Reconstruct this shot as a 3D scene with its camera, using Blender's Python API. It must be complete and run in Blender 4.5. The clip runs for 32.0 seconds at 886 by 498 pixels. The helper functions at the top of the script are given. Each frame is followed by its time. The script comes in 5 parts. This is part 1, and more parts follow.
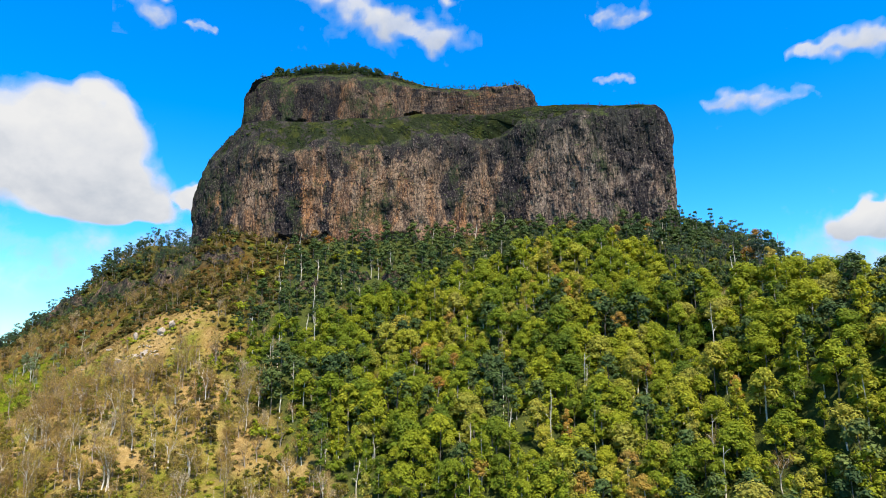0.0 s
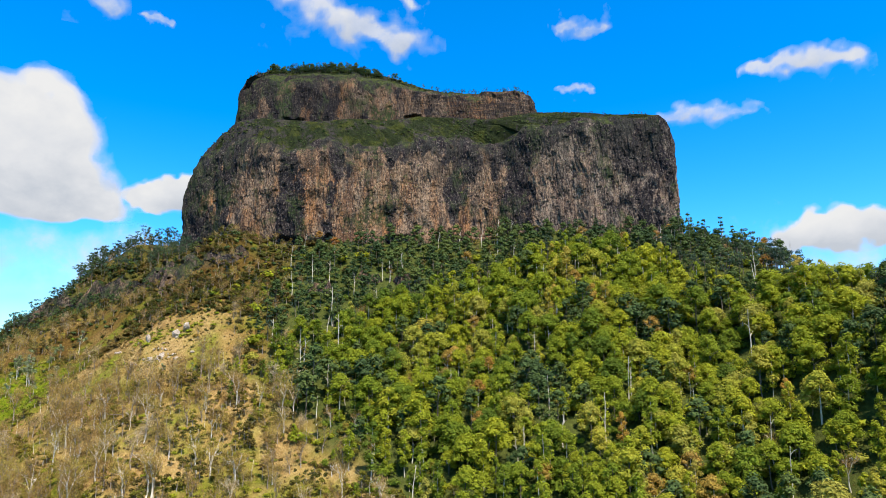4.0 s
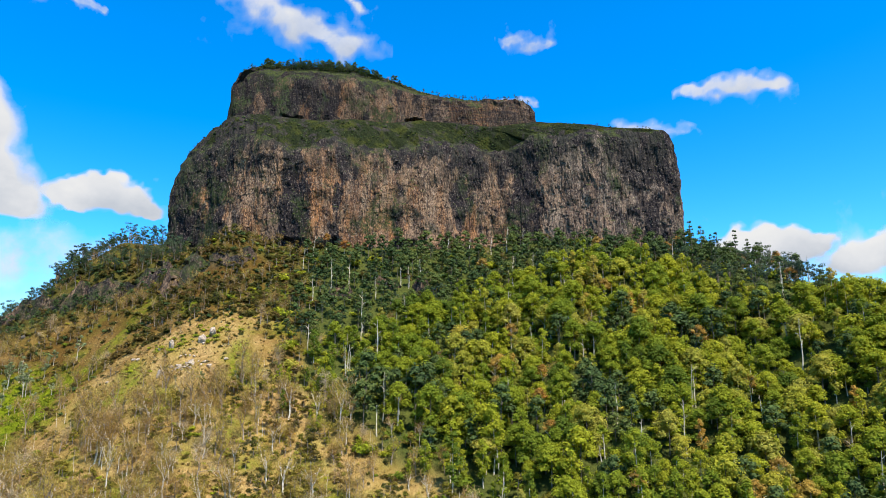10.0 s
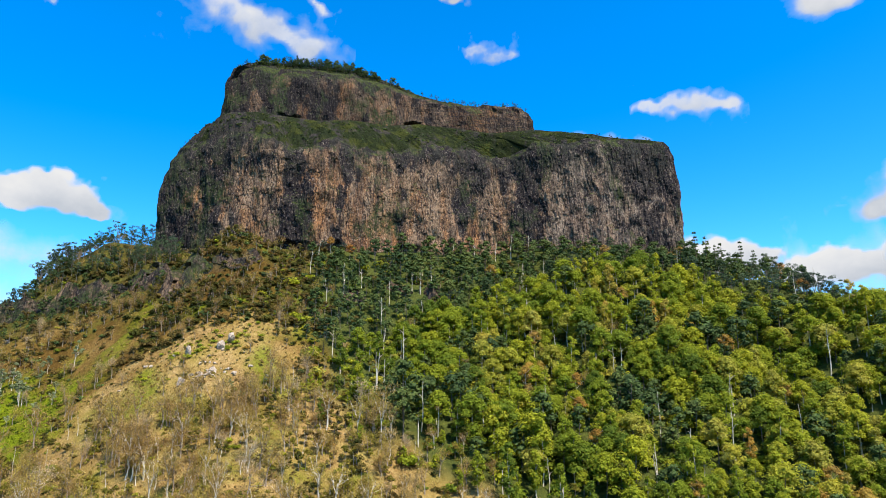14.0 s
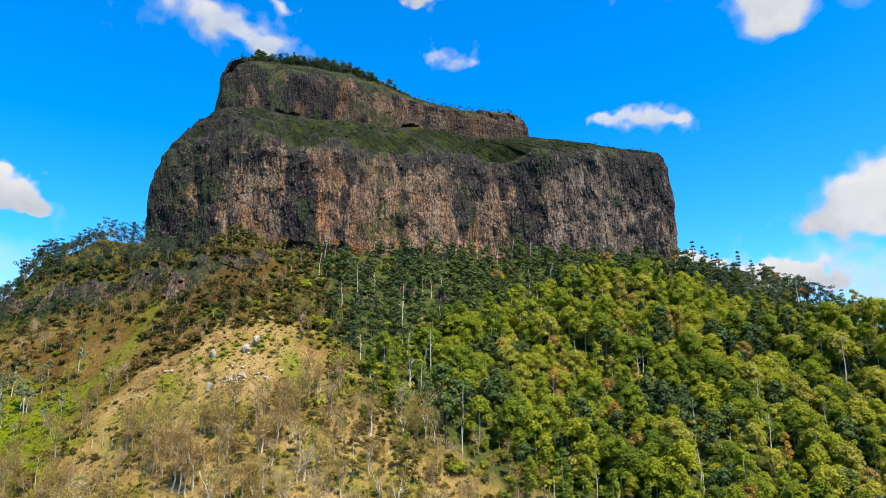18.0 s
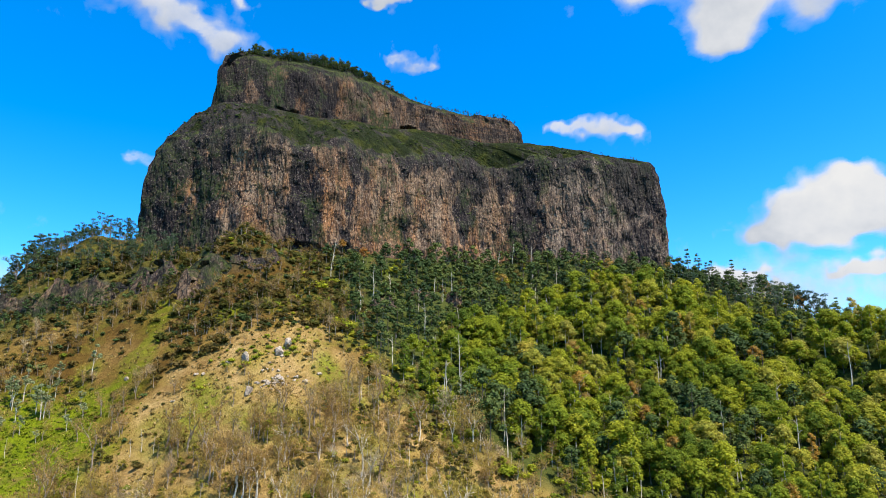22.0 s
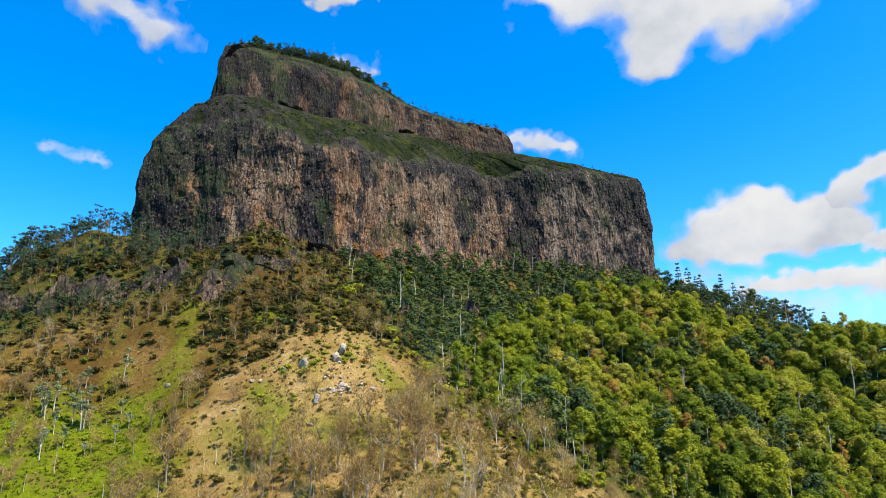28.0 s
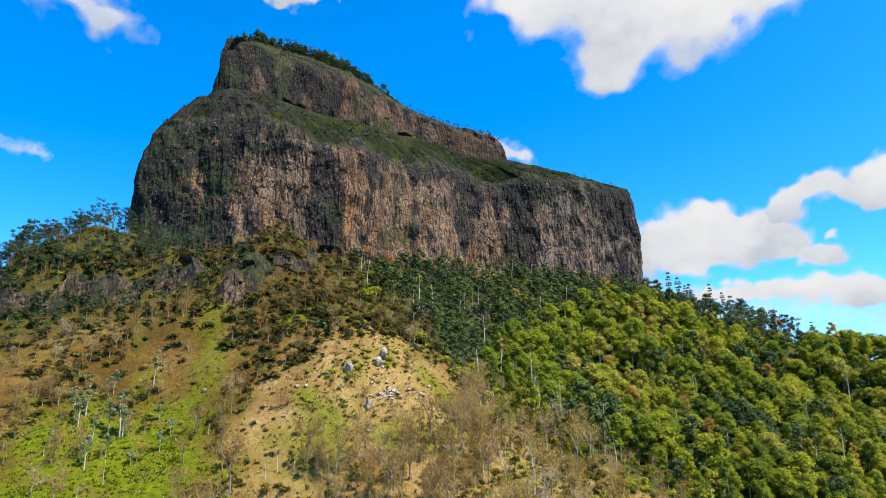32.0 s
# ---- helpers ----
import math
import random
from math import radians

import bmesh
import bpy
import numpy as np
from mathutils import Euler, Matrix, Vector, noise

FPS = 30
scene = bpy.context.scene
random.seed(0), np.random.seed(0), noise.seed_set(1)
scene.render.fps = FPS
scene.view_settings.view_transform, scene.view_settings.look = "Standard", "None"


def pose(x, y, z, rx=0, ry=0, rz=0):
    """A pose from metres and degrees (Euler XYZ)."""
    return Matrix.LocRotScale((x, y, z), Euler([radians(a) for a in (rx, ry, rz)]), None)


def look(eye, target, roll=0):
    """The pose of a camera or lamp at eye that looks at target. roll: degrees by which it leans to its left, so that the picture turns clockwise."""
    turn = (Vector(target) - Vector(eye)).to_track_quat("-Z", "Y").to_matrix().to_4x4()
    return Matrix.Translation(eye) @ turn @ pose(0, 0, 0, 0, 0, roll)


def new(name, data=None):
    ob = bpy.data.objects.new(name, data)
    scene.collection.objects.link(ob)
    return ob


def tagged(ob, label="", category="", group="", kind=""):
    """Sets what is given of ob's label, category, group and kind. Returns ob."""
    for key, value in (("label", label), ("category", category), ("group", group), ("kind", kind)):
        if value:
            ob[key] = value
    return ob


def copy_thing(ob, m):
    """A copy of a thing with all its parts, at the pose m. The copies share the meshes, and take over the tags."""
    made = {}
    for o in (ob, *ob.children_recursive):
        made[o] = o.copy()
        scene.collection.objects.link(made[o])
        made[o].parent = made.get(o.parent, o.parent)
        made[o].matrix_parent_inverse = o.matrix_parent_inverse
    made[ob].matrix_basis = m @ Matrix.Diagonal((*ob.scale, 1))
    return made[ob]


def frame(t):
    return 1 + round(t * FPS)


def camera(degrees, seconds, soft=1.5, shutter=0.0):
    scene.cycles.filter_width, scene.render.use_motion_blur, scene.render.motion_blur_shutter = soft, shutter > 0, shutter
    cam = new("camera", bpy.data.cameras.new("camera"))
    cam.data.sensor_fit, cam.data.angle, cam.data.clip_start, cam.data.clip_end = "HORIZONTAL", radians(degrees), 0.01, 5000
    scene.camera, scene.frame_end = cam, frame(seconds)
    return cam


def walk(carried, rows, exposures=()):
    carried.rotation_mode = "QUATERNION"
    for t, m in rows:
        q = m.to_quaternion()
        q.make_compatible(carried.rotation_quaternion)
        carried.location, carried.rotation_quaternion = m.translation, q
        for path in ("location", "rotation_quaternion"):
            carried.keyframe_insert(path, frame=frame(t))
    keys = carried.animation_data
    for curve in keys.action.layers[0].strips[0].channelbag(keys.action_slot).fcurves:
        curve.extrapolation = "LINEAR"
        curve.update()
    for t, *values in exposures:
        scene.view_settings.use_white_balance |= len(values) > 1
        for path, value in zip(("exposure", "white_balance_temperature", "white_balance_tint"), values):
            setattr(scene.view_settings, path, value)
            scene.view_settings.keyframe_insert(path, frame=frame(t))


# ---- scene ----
cam = camera(68.2, 32.0, 0.95)
METRES, EYE, TILT, LEAN, TURN = 500.0, 220.0, 10.0, 0.0, 0.0
ROWS = [
    (0.0, 0.0, 0.0, 0.0, 0.0, 0.0, -0.0),
    (0.5, -0.0158, -0.0003, -0.0002, -0.62, 0.03, -0.1),
    (1.0, -0.0317, -0.0001, -0.0001, -1.23, 0.06, -0.2),
    (1.5, -0.0476, 0.0004, -0.0003, -1.85, 0.1, -0.31),
    (2.0, -0.0635, 0.0012, -0.0008, -2.48, 0.16, -0.43),
    (2.5, -0.0793, 0.0024, -0.001, -3.1, 0.21, -0.53),
    (3.0, -0.095, 0.0038, -0.0015, -3.71, 0.26, -0.65),
    (3.5, -0.1106, 0.0056, -0.002, -4.32, 0.33, -0.76),
    (5.5, -0.1725, 0.0158, -0.0039, -6.73, 0.57, -1.11),
    (6.0, -0.1881, 0.0192, -0.0046, -7.34, 0.65, -1.22),
    (6.5, -0.2026, 0.0226, -0.0053, -7.91, 0.72, -1.32),
    (7.0, -0.2179, 0.0266, -0.006, -8.52, 0.8, -1.42),
    (7.5, -0.2332, 0.0309, -0.0069, -9.13, 0.9, -1.54),
    (8.0, -0.2482, 0.0353, -0.0078, -9.73, 0.97, -1.65),
    (8.5, -0.2632, 0.0399, -0.0086, -10.33, 1.06, -1.76),
    (9.0, -0.2779, 0.0446, -0.0097, -10.93, 1.15, -1.88),
    (9.5, -0.2928, 0.0495, -0.0104, -11.56, 1.22, -1.99),
    (10.0, -0.3074, 0.0546, -0.0114, -12.18, 1.31, -2.1),
    (10.5, -0.322, 0.0598, -0.0123, -12.81, 1.39, -2.2),
    (11.0, -0.3364, 0.0655, -0.0133, -13.44, 1.5, -2.32),
    (11.5, -0.3506, 0.0716, -0.0143, -14.06, 1.61, -2.42),
    (12.0, -0.3647, 0.0781, -0.0155, -14.68, 1.74, -2.53),
    (12.5, -0.3787, 0.0848, -0.0168, -15.3, 1.88, -2.65),
    (13.0, -0.3926, 0.0917, -0.018, -15.92, 1.99, -2.76),
    (13.5, -0.4063, 0.099, -0.0194, -16.55, 2.13, -2.88),
    (14.0, -0.4199, 0.1066, -0.0206, -17.17, 2.25, -2.99),
    (14.5, -0.4337, 0.1144, -0.022, -17.81, 2.39, -3.1),
    (16.5, -0.4879, 0.1404, -0.027, -20.38, 2.82, -3.54),
    (17.0, -0.5024, 0.1462, -0.0282, -21.06, 2.9, -3.63),
    (17.5, -0.5176, 0.1524, -0.0292, -21.76, 2.98, -3.74),
    (18.0, -0.5321, 0.1585, -0.0304, -22.44, 3.06, -3.85),
    (18.5, -0.5463, 0.1647, -0.0316, -23.11, 3.12, -3.96),
    (19.0, -0.5603, 0.1711, -0.0327, -23.79, 3.19, -4.07),
    (19.5, -0.5745, 0.1778, -0.0341, -24.47, 3.28, -4.17),
    (20.0, -0.5884, 0.1845, -0.0353, -25.12, 3.39, -4.26),
    (20.5, -0.602, 0.1913, -0.0365, -25.77, 3.47, -4.34),
    (21.0, -0.6156, 0.1985, -0.0378, -26.45, 3.57, -4.42),
    (21.5, -0.6292, 0.2061, -0.0393, -27.11, 3.69, -4.49),
    (22.0, -0.6429, 0.2142, -0.0407, -27.77, 3.79, -4.59),
    (22.5, -0.6562, 0.2222, -0.042, -28.45, 3.89, -4.69),
    (23.0, -0.6694, 0.2304, -0.0435, -29.11, 4.01, -4.8),
    (23.5, -0.6823, 0.2387, -0.0452, -29.77, 4.12, -4.89),
    (24.0, -0.6951, 0.2473, -0.0467, -30.45, 4.23, -5.0),
    (24.5, -0.7079, 0.256, -0.0483, -31.11, 4.36, -5.09),
    (25.0, -0.7205, 0.2645, -0.0498, -31.78, 4.47, -5.2),
    (25.5, -0.7332, 0.2738, -0.0515, -32.46, 4.57, -5.29),
    (27.5, -0.7824, 0.3112, -0.0585, -35.11, 5.11, -5.64),
    (28.0, -0.7947, 0.3209, -0.0599, -35.76, 5.24, -5.75),
    (28.5, -0.8067, 0.331, -0.0618, -36.44, 5.39, -5.83),
    (29.0, -0.8187, 0.3413, -0.0636, -37.14, 5.53, -5.93),
    (29.5, -0.8304, 0.3517, -0.0653, -37.82, 5.65, -6.03),
    (30.0, -0.8419, 0.362, -0.067, -38.51, 5.79, -6.12),
    (30.5, -0.8535, 0.3724, -0.0688, -39.19, 5.91, -6.21),
    (31.0, -0.8651, 0.383, -0.0707, -39.89, 6.05, -6.3),
    (31.5, -0.8762, 0.3938, -0.0726, -40.58, 6.2, -6.38),
    (32.0, -0.8874, 0.4047, -0.0745, -41.28, 6.32, -6.48),
]
walk(cam, [(t, pose(0, 0, EYE, TILT, LEAN, TURN) @ pose(METRES * x, METRES * y, METRES * z, 90 + pitch, roll, yaw)) for t, x, y, z, yaw, pitch, roll in ROWS], [(0.0, 1.25), (32.0, 1.25)])


# ---- world, sun ----
SUN_DIR = Vector((0.30, -0.72, 1.45)).normalized()
world = bpy.data.worlds.new("sky")
scene.world = world
world.use_nodes = True
wn, wl = world.node_tree.nodes, world.node_tree.links
sky = wn.new("ShaderNodeTexSky")
sky.sky_type, sky.sun_disc = "NISHITA", False
sky.sun_elevation = math.asin(SUN_DIR.z)
sky.sun_rotation = math.atan2(SUN_DIR.x, SUN_DIR.y)
sky.air_density, sky.dust_density, sky.ozone_density = 0.85, 0.9, 4.0
tone = wn.new("ShaderNodeHueSaturation")
tone.inputs["Saturation"].default_value = 1.45
tone.inputs["Hue"].default_value = 0.503
wl.new(sky.outputs[0], tone.inputs["Color"])
tint = wn.new("ShaderNodeMix")
tint.data_type, tint.blend_type = "RGBA", "MULTIPLY"
tint.inputs[0].default_value = 1.0
tint.inputs[7].default_value = (0.73, 1.04, 1.02, 1)
wl.new(tone.outputs[0], tint.inputs[6])
wl.new(tint.outputs[2], wn["Background"].inputs["Color"])
wn["Background"].inputs["Strength"].default_value = 0.139
sun = new("sun", bpy.data.lights.new("sun", "SUN"))
sun.data.energy, sun.data.angle, sun.data.color = 4.3, radians(0.6), (1.0, 0.94, 0.84)
sun.matrix_world = look(SUN_DIR * 3000, (0, 0, 0))


# ---- noise on arrays ----
def hash2(ix, iy, seed):
    h = (ix.astype(np.int64) * 374761393 + iy.astype(np.int64) * 668265263 + seed * 974634777) & 0xFFFFFFFF
    h = ((h ^ (h >> 13)) * 1274126177) & 0xFFFFFFFF
    return ((h ^ (h >> 16)) & 0xFFFF) / 65535.0


def vnoise(x, y, seed=0):
    """Smooth value noise from -1 to 1."""
    x, y = np.broadcast_arrays(np.asarray(x, float), np.asarray(y, float))
    ix, iy = np.floor(x), np.floor(y)
    fx, fy = x - ix, y - iy
    fx, fy = fx * fx * (3 - 2 * fx), fy * fy * (3 - 2 * fy)
    a, b = hash2(ix, iy, seed), hash2(ix + 1, iy, seed)
    c, d = hash2(ix, iy + 1, seed), hash2(ix + 1, iy + 1, seed)
    return 2 * ((a * (1 - fx) + b * fx) * (1 - fy) + (c * (1 - fx) + d * fx) * fy) - 1


def fbm(x, y, seed=0, octaves=4):
    total, amp = 0.0, 1.0
    for k in range(octaves):
        total = total + amp * vnoise(x * 2 ** k, y * 2 ** k, seed + k)
        amp *= 0.5
    return total


def bump(v, lo, hi, soft):
    """1 between lo and hi, falling to 0 within soft."""
    v = np.asarray(v, float)
    k = np.clip(np.minimum(v - lo, hi - v) / soft + 0.5, 0, 1)
    return k * k * (3 - 2 * k)


# ---- mesh and material helpers ----
def mesh_np(name, verts, faces, material=None, smooth=False, tint=None):
    """A mesh from arrays: (n, 3) places and (m, 3) or (m, 4) corners."""
    me = bpy.data.meshes.new(name)
    verts, faces = np.asarray(verts, np.float32), np.asarray(faces, np.int32)
    k = faces.shape[1]
    me.vertices.add(len(verts))
    me.vertices.foreach_set("co", verts.ravel())
    me.loops.add(faces.size)
    me.loops.foreach_set("vertex_index", faces.ravel())
    me.polygons.add(len(faces))
    me.polygons.foreach_set("loop_start", np.arange(0, faces.size, k, dtype=np.int32))
    me.polygons.foreach_set("use_smooth", np.full(len(faces), smooth))
    if tint is not None:
        me.attributes.new("tint", "FLOAT", "POINT").data.foreach_set("value", np.asarray(tint, np.float32))
    if material:
        me.materials.append(material)
    me.update(calc_edges=True)
    me.validate()
    return me


def under(name, me, parent, label=""):
    ob = new(name, me)
    ob.parent = parent
    return tagged(ob, label) if label else ob


def grid_faces(rows, cols, closed=False):
    i = np.arange((rows - 1) * (cols if closed else cols - 1))
    n = cols if closed else cols - 1
    r, c = i // n, i % n
    c2 = (c + 1) % cols
    return np.stack([r * cols + c, r * cols + c2, (r + 1) * cols + c2, (r + 1) * cols + c], 1)


class Shade:
    """A small builder of node materials."""

    def __init__(self, name, rough=0.9, spec=0.15):
        self.mat = bpy.data.materials.new(name)
        self.mat.use_nodes = True
        self.n, self.l = self.mat.node_tree.nodes, self.mat.node_tree.links
        self.bsdf = self.n["Principled BSDF"]
        self.bsdf.inputs["Roughness"].default_value = rough
        self.bsdf.inputs["Specular IOR Level"].default_value = spec
        self.pos = self.n.new("ShaderNodeTexCoord").outputs["Object"]

    def scaled(self, scale):
        m = self.n.new("ShaderNodeMapping")
        m.inputs["Scale"].default_value = scale
        self.l.new(self.pos, m.inputs["Vector"])
        return m.outputs[0]

    def noise(self, scale, detail=4, rough=0.6, stretch=(1, 1, 1), seed=0.0, warp=0.0):
        t = self.n.new("ShaderNodeTexNoise")
        t.noise_dimensions = "4D"
        t.inputs["W"].default_value = seed
        t.inputs["Scale"].default_value, t.inputs["Detail"].default_value = scale, detail
        t.inputs["Roughness"].default_value, t.inputs["Distortion"].default_value = rough, warp
        self.l.new(self.scaled(stretch), t.inputs["Vector"])
        return t.outputs[0]

    def ramp(self, value, stops):
        r = self.n.new("ShaderNodeValToRGB")
        while len(r.color_ramp.elements) < len(stops):
            r.color_ramp.elements.new(0.5)
        for e, (p, c) in zip(r.color_ramp.elements, stops):
            e.position = p
            e.color = (c, c, c, 1) if isinstance(c, (int, float)) else (*c, 1)
        self.l.new(value, r.inputs[0])
        return r.outputs[0]

    def put(self, socket, value):
        if isinstance(value, (int, float)):
            socket.default_value = value
        elif isinstance(value, tuple):
            socket.default_value = (*value, 1)
        else:
            self.l.new(value, socket)

    def mix(self, fac, a, b, kind="MIX"):
        m = self.n.new("ShaderNodeMix")
        m.data_type, m.blend_type = "RGBA", kind
        self.put(m.inputs[0], fac)
        self.put(m.inputs[6], a)
        self.put(m.inputs[7], b)
        return m.outputs[2]

    def math(self, op, a, b=0.0):
        m = self.n.new("ShaderNodeMath")
        m.operation, m.use_clamp = op, False
        self.put(m.inputs[0], a)
        self.put(m.inputs[1], b)
        return m.outputs[0]

    def attr(self, name):
        a = self.n.new("ShaderNodeAttribute")
        a.attribute_name = name
        return a.outputs["Fac"]

    def rand(self):
        return self.n.new("ShaderNodeObjectInfo").outputs["Random"]

    def island(self):
        return self.n.new("ShaderNodeNewGeometry").outputs["Random Per Island"]

    def up(self):
        s = self.n.new("ShaderNodeSeparateXYZ")
        self.l.new(self.n.new("ShaderNodeNewGeometry").outputs["Normal"], s.inputs[0])
        return s.outputs[2]

    def done(self, color, height=None, depth=0.5, leaf=0.0):
        self.put(self.bsdf.inputs["Base Color"], color)
        if height is not None:
            b = self.n.new("ShaderNodeBump")
            b.inputs["Strength"].default_value, b.inputs["Distance"].default_value = 1.0, depth
            self.l.new(height, b.inputs["Height"])
            self.l.new(b.outputs[0], self.bsdf.inputs["Normal"])
        if leaf:
            t = self.n.new("ShaderNodeBsdfTranslucent")
            self.put(t.inputs[0], color)
            m = self.n.new("ShaderNodeMixShader")
            m.inputs[0].default_value = leaf
            self.l.new(self.bsdf.outputs[0], m.inputs[1])
            self.l.new(t.outputs[0], m.inputs[2])
            self.l.new(m.outputs[0], self.n["Material Output"].inputs[0])
        return self.mat


def rock_material(name, bands, base_z, rim_z, bright=1.0, orange=0.6, moss=0.6, layered=False):
    """Cliff rock; bands: how bare and pale the rock is along x, the rest is dark with stain and moss."""
    s = Shade(name, 0.92, 0.1)

    def shade(*rgb):
        return tuple(k * bright for k in rgb)

    def over(value, lo, hi, a=0.0, b=1.0):
        m = s.n.new("ShaderNodeMapRange")
        for key, v in (("From Min", lo), ("From Max", hi), ("To Min", a), ("To Max", b)):
            m.inputs[key].default_value = v
        s.l.new(value, m.inputs["Value"])
        return m.outputs[0]

    place = s.n.new("ShaderNodeSeparateXYZ")
    s.l.new(s.pos, place.inputs[0])
    x, z = place.outputs[0], place.outputs[2]
    sway = s.math("MULTIPLY", s.math("SUBTRACT", s.noise(0.045, 6, 0.65, (1, 1, 0.4), 31.0, 0.4), 0.5), 46.0)
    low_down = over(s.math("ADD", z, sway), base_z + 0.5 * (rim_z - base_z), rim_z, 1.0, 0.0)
    bare = s.ramp(over(s.math("ADD", x, sway), -310, 250), [((p + 310) / 560, v) for p, v in bands])
    # dark weathered rock, streaked down the face
    streak = s.noise(0.15, 7, 0.64, (1, 1, 0.45), 1.0, 0.3)
    fine = s.noise(0.75, 7, 0.80, (1, 1, 0.8), 2.0, 0.1)
    col = s.ramp(streak, [(0.34, shade(0.022, 0.016, 0.018)), (0.47, shade(0.052, 0.037, 0.037)), (0.58, shade(0.094, 0.068, 0.062)), (0.70, shade(0.19, 0.135, 0.105))])
    # bare pale faces in tall patches
    run = s.ramp(s.noise(0.22, 6, 0.7, (1, 1, 0.26), 3.0, 0.2), [(0.36, 0.5), (0.46, 1.0)])
    patch = s.noise(0.065, 9, 0.62, (1, 1, 0.55), 4.0, 0.35)
    lean = s.math("MULTIPLY", s.math("SUBTRACT", s.math("MULTIPLY", bare, over(low_down, 0, 1, 0.12, 1.0)), 0.38), 0.38)
    pale = s.math("MULTIPLY", s.ramp(s.math("ADD", patch, lean), [(0.45, 0.0), (0.52, 1.0)]), run)
    tan = s.mix(fine, shade(0.40, 0.230, 0.145), shade(0.94, 0.60, 0.36))
    tan = s.mix(over(x, 70, 110), tan, s.mix(fine, shade(0.36, 0.250, 0.185), shade(0.76, 0.56, 0.41)))
    rust = s.ramp(s.noise(0.05, 7, 0.66, (1, 1, 0.30), 5.0, 0.3), [(0.46, 0.0), (0.58, orange)])
    rust = s.math("MULTIPLY", rust, s.math("MULTIPLY", over(low_down, 0.2, 0.9, 0.1, 1.0), over(x, 60, 100, 1.0, 0.3)))
    tan = s.mix(rust, tan, s.mix(fine, shade(0.60, 0.250, 0.095), shade(1.0, 0.48, 0.20)))
    col = s.mix(pale, col, tan)
    # dark runs of water stain
    stain = s.ramp(s.noise(0.10, 8, 0.68, (1, 1, 0.15), 7.0, 0.3), [(0.485, 0.0), (0.54, 0.95)])
    stain = s.math("MULTIPLY", stain, over(bare, 0, 1, 1.0, 0.6))
    col = s.mix(stain, col, s.mix(0.75, col, shade(0.040, 0.030, 0.036)))
    if layered:
        strata = s.ramp(s.noise(0.32, 6, 0.65, (0.14, 0.14, 1), 33.0, 0.2), [(0.44, 0.75), (0.53, 0.0)])
        strata = s.math("MULTIPLY", strata, over(x, -40, -20))
        col = s.mix(strata, col, shade(0.07, 0.055, 0.055))
    crack = s.n.new("ShaderNodeTexVoronoi")
    crack.feature = "DISTANCE_TO_EDGE"
    crack.inputs["Scale"].default_value = 0.20
    s.l.new(s.scaled((1, 1, 0.20)), crack.inputs["Vector"])
    split = s.ramp(s.noise(0.07, 4, 0.6, (1, 1, 0.6), 22.0), [(0.44, 0.1), (0.56, 0.85)])
    col = s.mix(s.math("MULTIPLY", split, s.ramp(crack.outputs["Distance"], [(0.0, 1.0), (0.11, 0.0)])), col, (0.010, 0.008, 0.010))
    crack2 = s.n.new("ShaderNodeTexVoronoi")
    crack2.feature = "DISTANCE_TO_EDGE"
    crack2.inputs["Scale"].default_value = 0.5
    s.l.new(s.scaled((1, 1, 0.42)), crack2.inputs["Vector"])
    broken = s.ramp(s.noise(0.06, 4, 0.6, (1, 1, 0.6), 23.0), [(0.44, 0.0), (0.60, 0.8)])
    col = s.mix(s.math("MULTIPLY", broken, s.ramp(crack2.outputs["Distance"], [(0.0, 1.0), (0.17, 0.0)])), col, (0.010, 0.008, 0.010))
    col = s.mix(s.ramp(fine, [(0.41, 1.0), (0.49, 0.0)]), col, (0.010, 0.008, 0.010))
    col = s.mix(s.ramp(fine, [(0.54, 0.0), (0.62, 0.9)]), col, s.mix(0.5, col, shade(1.15, 0.92, 0.72)))
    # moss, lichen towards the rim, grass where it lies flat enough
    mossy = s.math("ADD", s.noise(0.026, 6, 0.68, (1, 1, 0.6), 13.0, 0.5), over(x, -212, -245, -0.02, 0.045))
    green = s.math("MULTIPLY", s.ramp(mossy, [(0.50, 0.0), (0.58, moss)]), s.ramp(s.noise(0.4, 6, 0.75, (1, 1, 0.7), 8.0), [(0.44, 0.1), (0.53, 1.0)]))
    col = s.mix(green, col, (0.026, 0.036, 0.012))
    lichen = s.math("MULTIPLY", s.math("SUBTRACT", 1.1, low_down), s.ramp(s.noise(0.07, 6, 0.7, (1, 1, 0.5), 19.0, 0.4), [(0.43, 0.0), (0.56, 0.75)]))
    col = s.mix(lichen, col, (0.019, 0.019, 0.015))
    shelf = s.math("MULTIPLY", s.ramp(s.math("ADD", s.up(), s.math("MULTIPLY", s.math("SUBTRACT", mossy, 0.5), 1.2)), [(0.40, 0.0), (0.60, 1.0)]), s.ramp(s.noise(0.3, 4, 0.6, (1, 1, 1), 9.0), [(0.40, 0.35), (0.52, 1.0)]))
    col = s.mix(shelf, col, s.ramp(s.noise(0.45, 5, 0.7, (1, 1, 1), 27.0), [(0.40, (0.012, 0.017, 0.005)), (0.52, (0.028, 0.036, 0.008)), (0.66, (0.060, 0.068, 0.013))]))
    height = s.math("ADD", s.math("ADD", streak, s.math("MULTIPLY", fine, 0.6)), s.ramp(crack.outputs["Distance"], [(0.0, 0.0), (0.12, 0.3)]))
    return s.done(col, height, 1.3)


